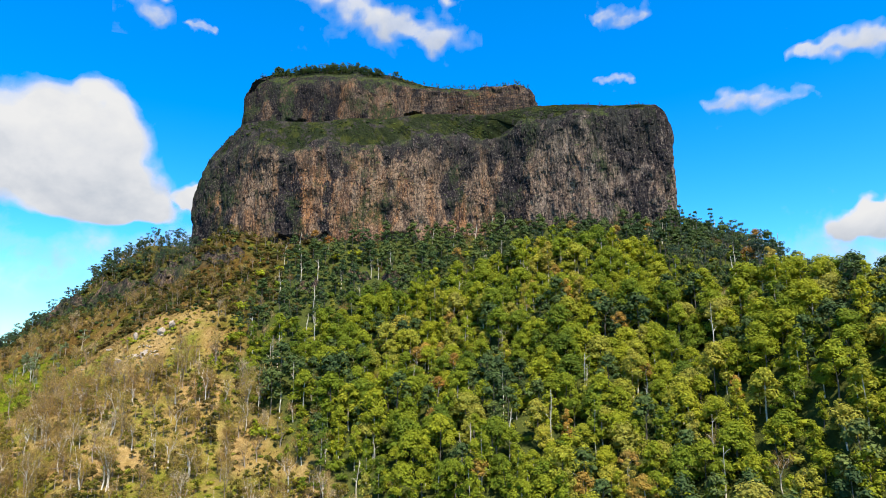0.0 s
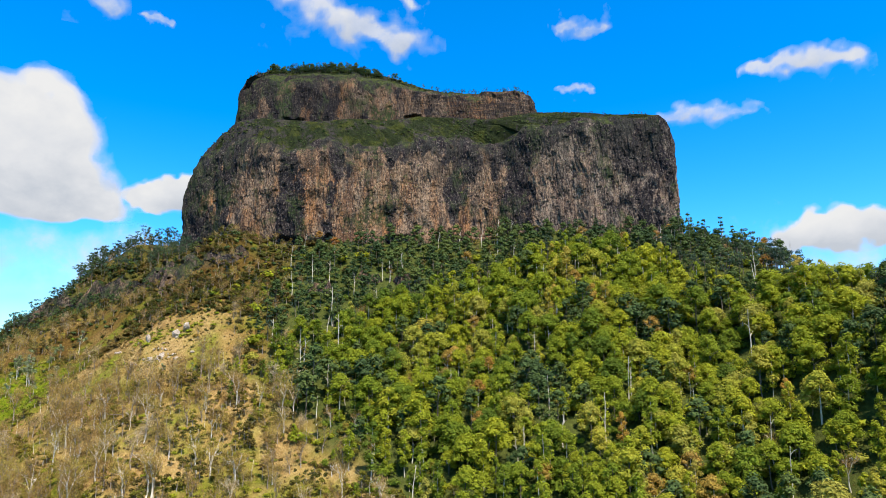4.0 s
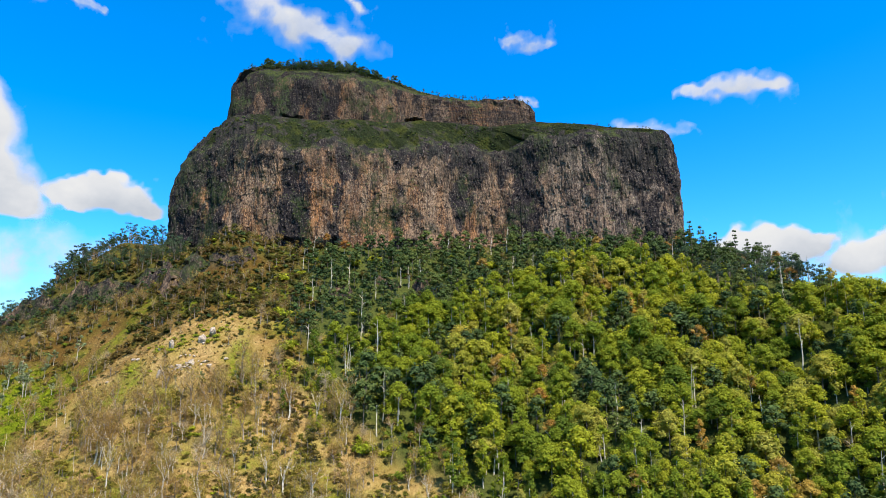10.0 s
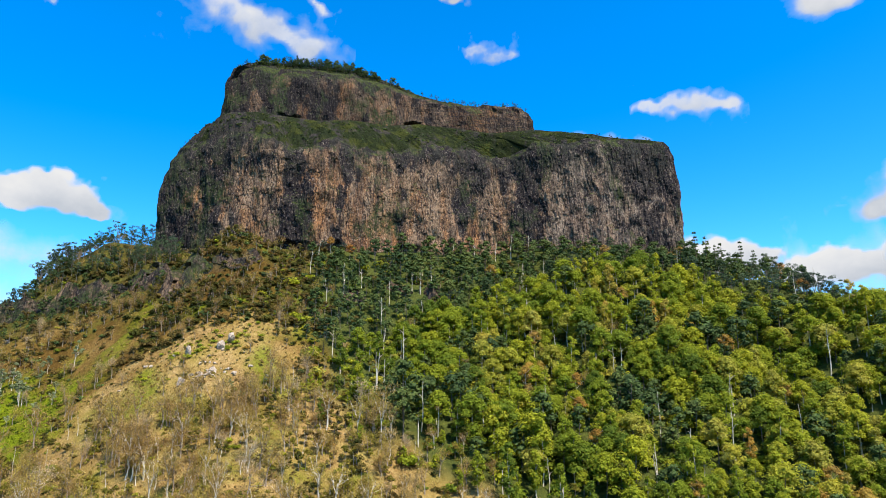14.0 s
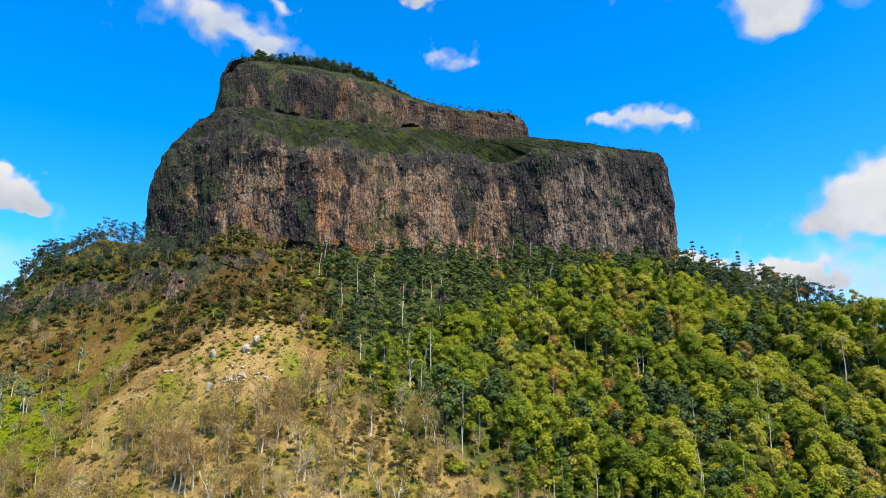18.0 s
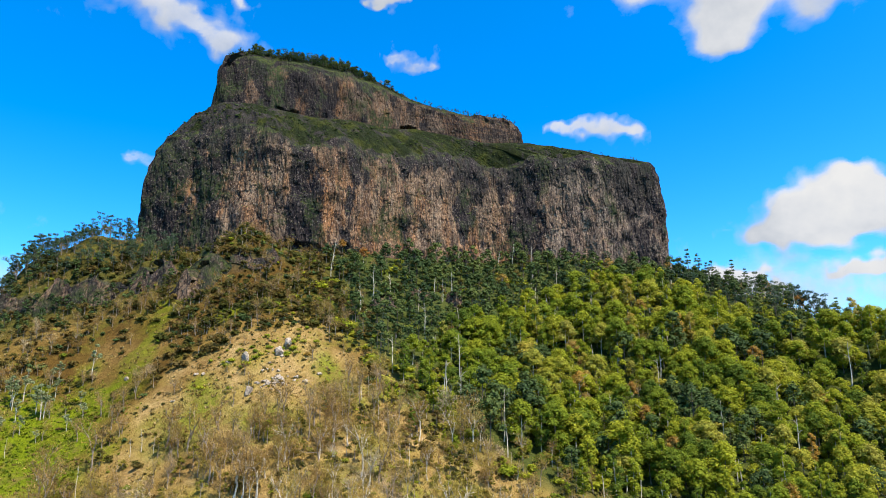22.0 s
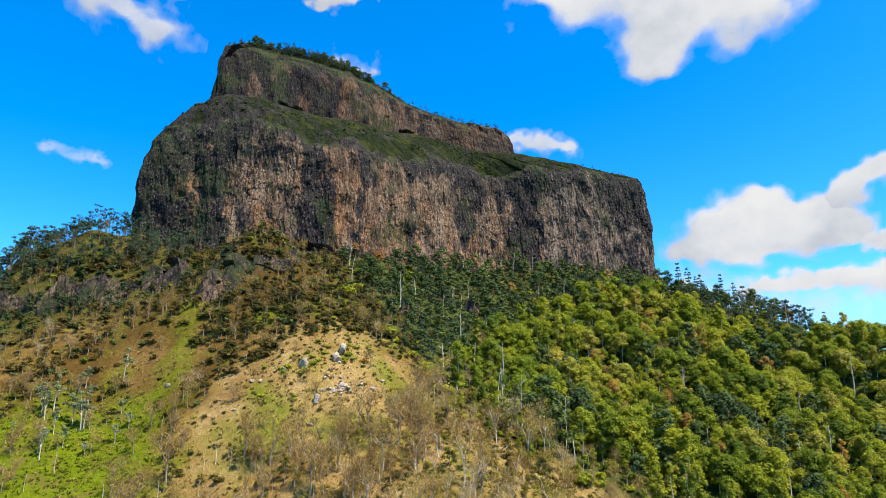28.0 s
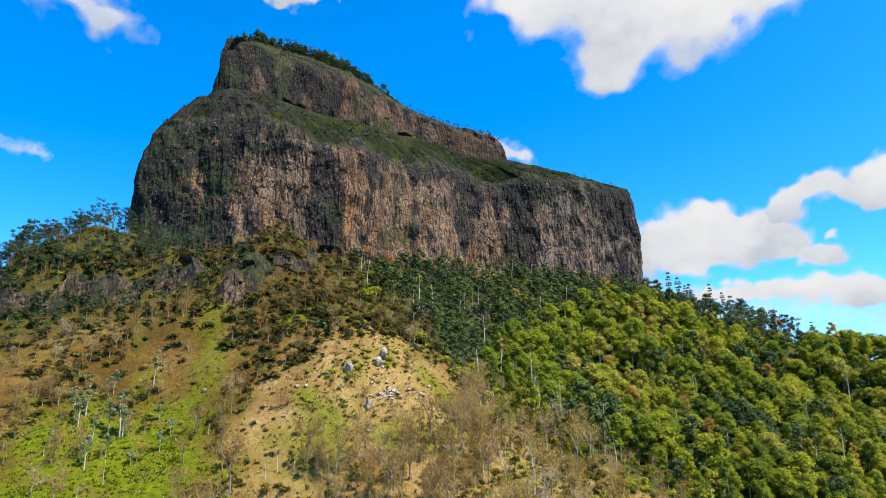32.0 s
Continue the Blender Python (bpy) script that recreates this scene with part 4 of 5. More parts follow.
def spots(x0, x1, y0, y1, step):
    X, Y = np.meshgrid(np.arange(x0, x1, step), np.arange(y0, y1, step))
    X = X + rng.uniform(-0.45, 0.45, X.shape) * step
    Y = Y + rng.uniform(-0.45, 0.45, Y.shape) * step
    X, Y = X.ravel(), Y.ravel()
    keep = (Y > seen_from(X)) & (X < 268)
    X, Y = X[keep], Y[keep]
    return X, Y, land(X, Y), to_foot(X, Y), rng.random(X.shape)


X, Y, Z, D, R = spots(-200, 330, 205, 690, 10.0)
edge = forest_edge(Y) + 12 * fbm(X / 30, Y / 30, 51, 3)
big, shady = vnoise(X / 45, Y / 45, 53), vnoise(X / 38, Y / 30, 59)
# depth of the dark woods below the cliff; dark leaves also stand for cloud shadow
band = np.interp(X, [-160, -110, -48, 40, 100, 180], [150, 138, 112, 72, 58, 70]) + 14 * fbm(X / 25, Y / 25, 54, 3)
for x, y, z, d, r, e, g, sh, b in zip(X, Y, Z, D, R, edge, big, shady, band):
    if x < e or d < 4:
        continue
    turn, k = rng.uniform(0, 6.28), int(rng.integers(0, 100))
    size = (1.10 + 0.2 * g) * rng.uniform(0.68, 1.4)
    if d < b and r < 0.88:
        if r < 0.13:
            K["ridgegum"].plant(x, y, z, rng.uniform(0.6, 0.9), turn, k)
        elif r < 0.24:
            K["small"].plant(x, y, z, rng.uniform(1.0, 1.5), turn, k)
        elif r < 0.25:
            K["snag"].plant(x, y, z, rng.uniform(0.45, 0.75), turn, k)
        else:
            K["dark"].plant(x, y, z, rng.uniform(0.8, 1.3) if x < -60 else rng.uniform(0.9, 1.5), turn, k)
    elif x > 160 + 0.15 * (600 - y) and y > 430 and r < 0.88:
        K["ridgegum" if r < 0.3 else "dark"].plant(x, y, z, rng.uniform(0.7, 1.2), turn, k)
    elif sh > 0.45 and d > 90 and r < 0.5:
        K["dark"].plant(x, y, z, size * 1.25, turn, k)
    elif x < e + 36 and r < 0.58:
        K["bare" if r < 0.2 else "golden" if r < 0.42 else "slim"].plant(x, y, z, rng.uniform(1.0, 1.5) if r < 0.42 else rng.uniform(0.5, 0.8), turn, k)
    elif r < 0.60:
        K["broad"].plant(x, y, z, size, turn, k)
    elif r < 0.88:
        K["slim"].plant(x, y, z, size * 0.95, turn, k)
    elif r < 0.905:
        K["yellow"].plant(x, y, z, rng.uniform(0.8, 1.1), turn, k)
    elif r < 0.945:
        K["snag"].plant(x, y, z, rng.uniform(1.2, 1.7), turn, k)
    elif r < 0.96:
        K["bare"].plant(x, y, z, rng.uniform(1.0, 1.4), turn, k)
    else:
        K["dark"].plant(x, y, z, size * 1.15, turn, k)
X, Y, Z, D, R = spots(-205, 320, 215, 665, 8.6)
edge = forest_edge(Y)
for x, y, z, d, r, e in zip(X, Y, Z, D, R, edge):
    if x > e - 10 and d > 3 and r < 0.48:
        K["green" if d > 110 or r < 0.12 else "darkshrub"].plant(x, y, z - 0.3, rng.uniform(0.9, 2.1), rng.uniform(0, 6.28), int(rng.integers(0, 100)))

# the dry spur and the slope beyond it
X, Y, Z, D, R = spots(-490, 30, 285, 735, 5.6)
edge = forest_edge(Y) + 12 * fbm(X / 30, Y / 30, 51, 3)
open_grass = 1.2 - np.hypot((X + 236) / 70, (Y - 506) / 42) ** 2 + 0.3 * fbm(X / 18, Y / 18, 37, 3)
clump = fbm(X / 30, Y / 30, 57, 3)
lushy = np.clip(1.2 - np.hypot((X + 350) / 50, (Y - 530) / 64) ** 2, 0, 1)
for x, y, z, d, r, e, o, c, lu in zip(X, Y, Z, D, R, edge, open_grass, clump, lushy):
    if x > e or d < 4:
        continue
    turn, k = rng.uniform(0, 6.28), int(rng.integers(0, 100))
    if o > 0.3:
        if r < 0.42:
            K["shrub"].plant(x, y, z - 0.2, rng.uniform(0.25, 0.9), turn, k)
        elif r < 0.48:
            K["green"].plant(x, y, z - 0.2, rng.uniform(0.18, 0.42), turn, k)
        elif r < 0.53:
            K["bare"].plant(x, y, z, rng.uniform(0.5, 1.0), turn, k)
    elif lu > 0.45 and y < 590:
        if r < 0.09:
            K["bare"].plant(x, y, z, rng.uniform(0.7, 1.4), turn, k)
        elif r < 0.12:
            K["snag"].plant(x, y, z, rng.uniform(0.4, 0.7), turn, k)
        elif r < 0.14:
            K["silver"].plant(x, y, z, rng.uniform(0.4, 0.9), turn, k)
        elif r < 0.27:
            K["green"].plant(x, y, z - 0.3, rng.uniform(0.2, 0.5), turn, k)
        elif r < 0.33:
            K["shrub"].plant(x, y, z - 0.3, rng.uniform(0.4, 1.0), turn, k)
    elif y < 490:
        if rng.random() < 0.4:
            K["golden" if r < 0.3 else "green"].plant(x + 2.6, y + 2.2, z - 0.3, rng.uniform(0.6, 1.2) if r < 0.3 else rng.uniform(0.25, 0.7), turn, k + 1)
        if x > e - 42 and y < 480 and rng.random() < 0.10:
            K["slim"].plant(x + 1.5, y - 1.5, z, rng.uniform(0.45, 0.75), turn, k)
        dry = (0.36 + 0.22 * c) * (1.0 if x < -205 else 0.65)
        if r < dry:
            K["bare"].plant(x, y, z, rng.uniform(0.9, 2.1), turn, k)
        elif r < dry + (0.24 if x < -205 else 0.34):
            K["golden" if r < dry + 0.20 else "small"].plant(x, y, z, rng.uniform(0.6, 1.4), turn, k)
        elif r < dry + 0.36 - 0.15 * c:
            K["green"].plant(x, y, z - 0.3, rng.uniform(0.4, 0.95), turn, k)
        elif r < 0.80:
            K["shrub"].plant(x, y, z - 0.2, rng.uniform(0.6, 1.4), turn, k)
        elif r > 0.965:
            K["snag"].plant(x, y, z, rng.uniform(0.5, 0.85), turn, k)
    elif x < -262 and y > 640:
        if 642 < y < 668 and r > 0.3:
            continue
        if y > 672 and r < 0.8:
            K["ridgegum" if r < 0.34 else "dark" if r < 0.5 else "bare"].plant(x, y, z, rng.uniform(0.6, 0.9) if r < 0.34 else rng.uniform(0.4, 0.8), turn, k)
        elif r < 0.30:
            K["dark"].plant(x, y, z - 0.5, rng.uniform(0.4, 0.75), turn, k)
        elif r < 0.62:
            K["small"].plant(x, y, z, rng.uniform(0.6, 1.1), turn, k)
        elif r < 0.9:
            K["shrub"].plant(x, y, z - 0.2, rng.uniform(0.9, 1.9), turn, k)
    elif x > -270:
        if r < 0.30:
            K["small"].plant(x, y, z, rng.uniform(0.6, 1.2), turn, k)
        elif r < 0.46:
            K["bare"].plant(x, y, z, rng.uniform(0.6, 1.1), turn, k)
        elif r < 0.86:
            K["shrub"].plant(x, y, z - 0.2, rng.uniform(0.9, 2.0), turn, k)
        else:
            K["darkshrub"].plant(x, y, z - 0.2, rng.uniform(1.0, 1.8), turn, k)
    else:
        if c > 0.12 and r < 0.9:
            kind = "bare" if r < 0.42 else "small" if r < 0.66 else "shrub" if r < 0.8 else "darkshrub"
            K[kind].plant(x, y, z - 0.2, rng.uniform(0.6, 1.15) * (1.5 if "shrub" in kind else 1.0), turn, k)
        elif c <= 0.12 and r < 0.16 + 0.25 * max(c, -0.3):
            K["shrub" if r < 0.12 else "bare"].plant(x, y, z - 0.2, rng.uniform(0.5, 1.1), turn, k)

# gum trees in the gully and on the spur
for k in range(20):
    x, y = (rng.uniform(-362, -318), rng.uniform(532, 592)) if k < 15 else (rng.uniform(-270, -150), rng.uniform(445, 480))
    K["silver"].plant(x, y, float(land(np.array([x]), np.array([y]))[0]), rng.uniform(0.8, 1.4) if k < 15 else rng.uniform(0.55, 0.9), rng.uniform(0, 6), k)

for k in range(30):
    x, y = rng.uniform(-392, -318), rng.uniform(706, 762)
    K["ridgegum"].plant(x, y, float(land(np.array([x]), np.array([y]))[0]) - 0.5, rng.uniform(0.8, 1.1) if -384 < x < -352 else rng.uniform(0.65, 0.85), rng.uniform(0, 6), k)

# yellow-green bushes round the boulders of the spur
for k in range(64):
    x, y = rng.normal(-222, 19), rng.normal(521, 9)
    K["green" if k % 4 else "shrub"].plant(x, y, float(land(np.array([x]), np.array([y]))[0]) - 0.2, rng.uniform(0.35, 0.8), rng.uniform(0, 6), k)

# brush round the knoll and over the upper slope
X, Y, Z, D, R = spots(-440, -120, 540, 700, 5.4)
edge = forest_edge(Y) + 25
clump = fbm(X / 22, Y / 22, 63, 3)
for x, y, z, d, r, e, c in zip(X, Y, Z, D, R, edge, clump):
    thick = 0.62 + 0.45 * c if x > -285 or y > 640 else 0.02 + 0.6 * c
    if x > e or d < 3 or r > thick:
        continue
    turn, k, q = rng.uniform(0, 6.28), int(rng.integers(0, 100)), rng.random()
    if q < 0.5:
        K["shrub"].plant(x, y, z - 0.2, rng.uniform(0.9, 2.8), turn, k)
    elif q < 0.68:
        K["green" if q < 0.58 else "darkshrub"].plant(x, y, z - 0.2, rng.uniform(0.5, 1.0) if q < 0.58 else rng.uniform(0.9, 2.2), turn, k)
    elif q < 0.9:
        K["small"].plant(x, y, z - 0.3, rng.uniform(0.6, 1.2), turn, k)
    else:
        K["bare"].plant(x, y, z, rng.uniform(0.4, 0.8), turn, k)

# pines by the cliff's right end and along its foot
for k in range(20):
    x = rng.uniform(25, 205)
    y = float(np.interp(x, [0, 45, 90, 132, 182, 221], [676, 668, 643, 622, 612, 605])) - rng.uniform(9, 24)
    K["pine"].plant(x, y, float(land(np.array([x]), np.array([y]))[0]), rng.uniform(0.6, 0.95), rng.uniform(0, 6), k)
for k, (x, y, size) in enumerate([(200, 562, 1.45), (206, 555, 1.55), (217, 548, 1.5), (213, 551, 1.15), (221, 528, 1.3), (225, 517, 1.15), (228, 505, 0.9), (232, 470, 1.0), (229, 436, 0.95)]):
    K["pine"].plant(x, y, float(land(np.array([x]), np.array([y]))[0]), size, 1.3 * k, k)
for k in range(34):
    y = rng.uniform(330, 560)
    x = 226 + rng.normal(0, 7)
    K["ridgegum"].plant(x, y, float(land(np.array([x]), np.array([y]))[0]) - 0.5, rng.uniform(0.7, 1.15), rng.uniform(0, 6), k)

# ledge and summit
front = np.where(FRONT)[0]
for _ in range(900):
    i, j = rng.choice(front), rng.integers(1, 21)
    x, y, z = LEDGE_V[j, i]
    if fbm(np.array([x / 18]), np.array([j / 5]), 91, 2)[0] > -0.35:
        K["darkshrub"].plant(x, y, z - 0.4, rng.uniform(0.3, 0.85) * (1.6 if rng.random() < 0.08 else 1), rng.uniform(0, 6), int(rng.integers(0, 9)))
for _ in range(640):
    i, j = rng.choice(front), rng.integers(1, 7)
    x, y, z = CAP_V[j, i]
    r = rng.random()
    if -208 < x < -72 and j > 1 and r < 0.42:
        K["dark"].plant(x, y, z - 1.6, rng.uniform(0.35, 0.75) * (1.2 if rng.random() < 0.15 else 1), rng.uniform(0, 6), int(rng.integers(0, 9)))
    elif r < 0.5 and x < 95 and j < 4:
        K["snag" if r < 0.04 else "ridgegum" if r < 0.3 else "darkshrub"].plant(x, y, z - 0.2, rng.uniform(0.12, 0.3), rng.uniform(0, 6), int(rng.integers(0, 9)))
    elif r > 0.6:
        K["darkshrub"].plant(x, y, z - 0.4, rng.uniform(0.4, 0.9), rng.uniform(0, 6), int(rng.integers(0, 9)))

rim = [i for i in front if -207 < upper_top[i, 0] < -72 and upper_top[i, 1] < 745]
for _ in range(130):
    i, j = rng.choice(rim), rng.integers(1, 4)
    x, y, z = CAP_V[j, i]
    K["dark" if rng.random() < 0.55 else "ridgegum"].plant(x, y, z - 2.0, rng.uniform(0.35, 0.7) * (0.7 if x < -180 else 1.0), rng.uniform(0, 6), int(rng.integers(0, 9)))

for k, (x, y, size) in enumerate([(-58, 726, 0.7), (-54, 728, 0.62), (-50, 727, 0.5), (-63, 727, 0.5), (-47, 726, 0.4)]):
    near = int(np.argmin(np.hypot(CAP_V[2, :, 0] - x, CAP_V[2, :, 1] - y)))
    K["dark" if k < 3 else "bare"].plant(*CAP_V[2, near, :2], CAP_V[2, near, 2] - 1.0, size, k, k)

for _ in range(150):
    i, j = rng.choice(front), rng.integers(1, 3)
    x, y, z = CAP_V[j, i]
    if -40 < x < 100:
        K["ridgegum" if rng.random() < 0.8 else "bare"].plant(x, y, z - 0.2, rng.uniform(0.14, 0.28), rng.uniform(0, 6), int(rng.integers(0, 9)))
    x, y, z = LEDGE_V[j + 2, i]
    if x > 100 or x < -235:
        K["ridgegum"].plant(x, y, z - 0.3, rng.uniform(0.12, 0.24), rng.uniform(0, 6), int(rng.integers(0, 9)))

for key, kind in K.items():
    kind.finish(lambda s: s[1] - 0.1 * s[0] if s[2] < 400 else s[1] + 2000)


# ---- tufts of grass ----
def tufts(name, label, n, box, where, stops, size, seed):
    """Tussocks of long grass blades, all in one mesh."""
    r = np.random.default_rng(seed)
    x, y = r.uniform(box[0], box[1], n), r.uniform(box[2], box[3], n)
    keep = where(x, y) > r.random(n)
    x, y = x[keep], y[keep]
    z, n, blades = land(x, y), len(x), 7
    s = size * r.uniform(0.5, 1.4, n)
    ang = r.uniform(0, 6.28, (n, blades))
    lean = r.uniform(0.2, 0.9, (n, blades))
    base = np.stack([x, y, z - 0.1], -1)[:, None, :]
    way = np.stack([np.cos(ang) * lean, np.sin(ang) * lean, r.uniform(0.6, 1.2, (n, blades))], -1) * s[:, None, None]
    wide = np.stack([-np.sin(ang), np.cos(ang), 0 * ang], -1) * s[:, None, None] * 0.34
    root = base + np.stack([np.cos(ang), np.sin(ang), 0 * ang], -1) * s[:, None, None] * 0.25
    V = np.stack([root - wide, root + wide, root + way], 2).reshape(-1, 3)
    tint = np.repeat(np.clip(r.normal(0.5, 0.22, n), 0, 1), blades * 3)
    me = mesh_np(name, V, np.arange(len(V)).reshape(-1, 3), leaf_material(name + "_blades", stops, True, 0.35), False, tint)
    tagged(new(name, me), label, "grass", kind="stuff")


def on_straw(x, y):
    patch = np.clip(1.3 - np.hypot((x + 236) / 74, (y - 506) / 44) ** 2, 0, 1)
    wide_slope = 0.55 * bump(y, 250, 500, 30) + 0.35 * bump(x, -450, -262, 30) * bump(y, 555, 655, 20)
    return np.where(x < forest_edge(y), np.maximum(patch, wide_slope) * (0.55 + 0.45 * vnoise(x / 7, y / 7, 65)), 0)


def on_lush(x, y):
    return np.clip(1.2 - np.hypot((x + 350) / 54, (y - 530) / 66) ** 2, 0, 1) * (0.6 + 0.4 * vnoise(x / 8, y / 8, 66))


tufts("straw_tussocks", "dry straw-coloured grass tussocks on the spur", 26000, (-450, 0, 330, 655), on_straw,
      [(0.0, (0.18, 0.13, 0.030)), (0.35, (0.28, 0.185, 0.062)), (0.65, (0.39, 0.275, 0.11)), (0.82, (0.28, 0.235, 0.032)), (1.0, (0.20, 0.21, 0.025))], 1.25, 61)
tufts("green_tussocks", "long green grass in the gully", 7000, (-410, -290, 455, 605), on_lush,
      [(0.0, (0.09, 0.12, 0.010)), (0.4, (0.17, 0.20, 0.012)), (0.7, (0.25, 0.26, 0.018)), (1.0, (0.28, 0.24, 0.04))], 1.0, 62)


# ---- rocks ----
def rock_shape(seed, size, rough=0.4):
    r = np.random.default_rng(seed)
    off = r.uniform(0, 50, 3)
    V = ICO2_V.copy()
    k = 1 + rough * vnoise(V[:, 0] * 1.6 + off[0], V[:, 1] * 1.6 + V[:, 2] * 1.3 + off[1], seed) + 0.1 * vnoise(V[:, 0] * 5 + off[2], V[:, 2] * 5 + V[:, 1] * 4, seed + 1)
    V = V * k[:, None]
    V = np.sign(V) * np.abs(V) ** 0.85
    for _ in range(7):
        n = r.normal(size=3)
        n /= np.linalg.norm(n)
        V = V - np.maximum(V @ n - r.uniform(0.55, 0.8), 0)[:, None] * n
    V = V + r.normal(scale=0.03, size=V.shape)
    return V * np.array(size), ICO2_F


for k, (x, y, sx, sy, sz) in enumerate([(-241, 491, 3.4, 2.6, 5.0), (-219, 513, 4.2, 3.2, 5.2), (-213, 517, 4.0, 3.0, 5.6), (-239, 514, 3.4, 2.8, 4.8), (-231, 503, 1.5, 1.3, 1.5),
                                        (-225, 503, 1.2, 1.1, 1.0), (-222, 501, 1.4, 1.2, 1.3), (-228, 504, 1.0, 1.0, 0.9), (-300, 560, 2.0, 1.6, 2.2), (-378, 640, 2.4, 2.0, 2.4)]):
    z = float(land(np.array([x]), np.array([y]))[0])
    v, f = rock_shape(40 + k, (sx * 0.8, sy * 0.8, sz * 0.8))
    ob = new("boulder", mesh_np("boulder", v, f, BOULDER))
    ob.matrix_basis = pose(x, y, z + 0.35 * sz, 0, 0, 37 * k)
    tagged(ob, "weathered pale grey boulder on the dry grass slope", "rock", "boulders on the spur")


chips = np.random.default_rng(77)
for k in range(52):
    x, y = (-224 + chips.normal(0, 6.5), 493 + chips.normal(0, 3.5)) if k < 38 else (chips.uniform(-285, -190), chips.uniform(478, 530))
    size = chips.uniform(0.5, 1.5)
    v, f = rock_shape(140 + k, (size * 1.3, size, size * 0.8), 0.5)
    ob = new("stone", mesh_np("stone", v, f, BOULDER))
    ob.matrix_basis = pose(x, y, float(land(np.array([x]), np.array([y]))[0]) + 0.25 * size, 0, 0, 53 * k)
    tagged(ob, "small pale stone lying in dry grass", "rock", "loose stones on the spur")


def rock_wall(points, height, label, seed, rise=0.0):
    """A rough wall of rock along a line in plan, let into the slope behind it."""
    p = np.array(points, float)
    part_len = np.hypot(*np.diff(p, axis=0).T)
    at = np.concatenate([[0], np.cumsum(part_len)])
    s = np.arange(0, at[-1], 0.9)
    xy = np.column_stack([np.interp(s, at, p[:, 0]), np.interp(s, at, p[:, 1])])
    t = np.gradient(xy, axis=0)
    nrm = np.column_stack([t[:, 1], -t[:, 0]]) / np.hypot(*t.T)[:, None]
    u = s / at[-1]
    h = height * np.clip(np.minimum(u, 1 - u) * 6, 0.15, 1) * (0.85 + 0.35 * vnoise(s / 12, 0, seed) + 0.1 * vnoise(s / 3.5, 0, seed + 1))
    base = land(xy[:, 0], xy[:, 1]) - 4 + rise
    V = []
    for f in np.concatenate([np.linspace(0, 1, 15), [1.12, 1.15]]):
        z = base + (h + 4) * min(f, 1.0 + (f - 1) * 0.2)
        back = 0.35 * h * f + (7.0 * (f - 1) / 0.12 if f > 1 else 0)
        out = crag(s + seed * 83, z, 0.8) if f < 1.1 else -2.0 - 0 * s
        V.append(np.column_stack([xy + nrm * (out - back + 2.0)[:, None], z - (3.0 if f > 1.13 else 0.0)]))
    me = mesh_np("rock_outcrop", np.concatenate(V), grid_faces(len(V), len(s)), ROCK_DARK)
    tagged(new("rock_outcrop", me), label, "rock", "rock outcrops on the slope")


rock_wall([(-134, 583), (-126, 578), (-113, 579), (-109, 586)], 12, "block of rust-brown rock columns among the trees", 3)
rock_wall([(-56, 600), (-50, 595), (-43, 596), (-40, 603)], 12, "pale grey rock pillar among the trees", 4)
rock_wall([(-90, 602), (-78, 598), (-66, 600)], 8, "dark overgrown rock wall among the trees", 5)
rock_wall([(-274, 626), (-264, 610), (-246, 612), (-232, 622)], 19, "grey rock face on the knoll's flank", 6)
rock_wall([(-232, 626), (-216, 620), (-204, 622), (-194, 630)], 9, "dark rock face on the knoll", 7)
rock_wall([(-372, 672), (-352, 664), (-330, 662), (-312, 658), (-300, 664)], 21, "dark grey cliff band below the ridge", 8)
rock_wall([(-306, 664), (-290, 652), (-276, 652), (-264, 660)], 19, "dark cliff band with a shadowed hollow", 9)
rock_wall([(-430, 690), (-408, 682), (-388, 676), (-368, 674)], 14, "grey cliff band on the ridge's flank", 10)
rock_wall([(-262, 640), (-250, 634), (-240, 640)], 8, "small mossy crag above the knoll", 11)


# ---- clouds ----
def cloud_material():
    s = Shade("cloud", 1.0, 0.0)
    s.n.remove(s.bsdf)
    d = s.attr("tint")
    puff = s.noise(0.0065, 9, 0.60, (1, 1, 1), 2.0, 0.25)
    edge = s.math("ADD", d, s.math("MULTIPLY", s.math("SUBTRACT", puff, 0.5), 0.95))
    alpha = s.ramp(edge, [(0.06, 0.0), (0.28, 0.26), (0.50, 0.80), (0.78, 1.0)])
    # sunlight on the clouds is replaced by emission
    glow, clear, mix = s.n.new("ShaderNodeEmission"), s.n.new("ShaderNodeBsdfTransparent"), s.n.new("ShaderNodeMixShader")
    soft = s.noise(0.004, 6, 0.55, (1, 1, 1.3), 6.0, 0.2)
    # shaded undersides painted into the glow colour, greyer towards the base
    grey = s.math("ADD", soft, s.math("MULTIPLY", s.attr("height"), 0.22))
    s.l.new(s.ramp(grey, [(0.30, (0.66, 0.71, 0.79)), (0.50, (0.88, 0.90, 0.94)), (0.66, (1.0, 1.0, 1.0))]), glow.inputs[0])
    glow.inputs[1].default_value = 0.36
    s.l.new(alpha, mix.inputs[0])
    s.l.new(clear.outputs[0], mix.inputs[1])
    s.l.new(glow.outputs[0], mix.inputs[2])
    s.l.new(mix.outputs[0], s.n["Material Output"].inputs[0])
    return s.mat


CLOUD = cloud_material()


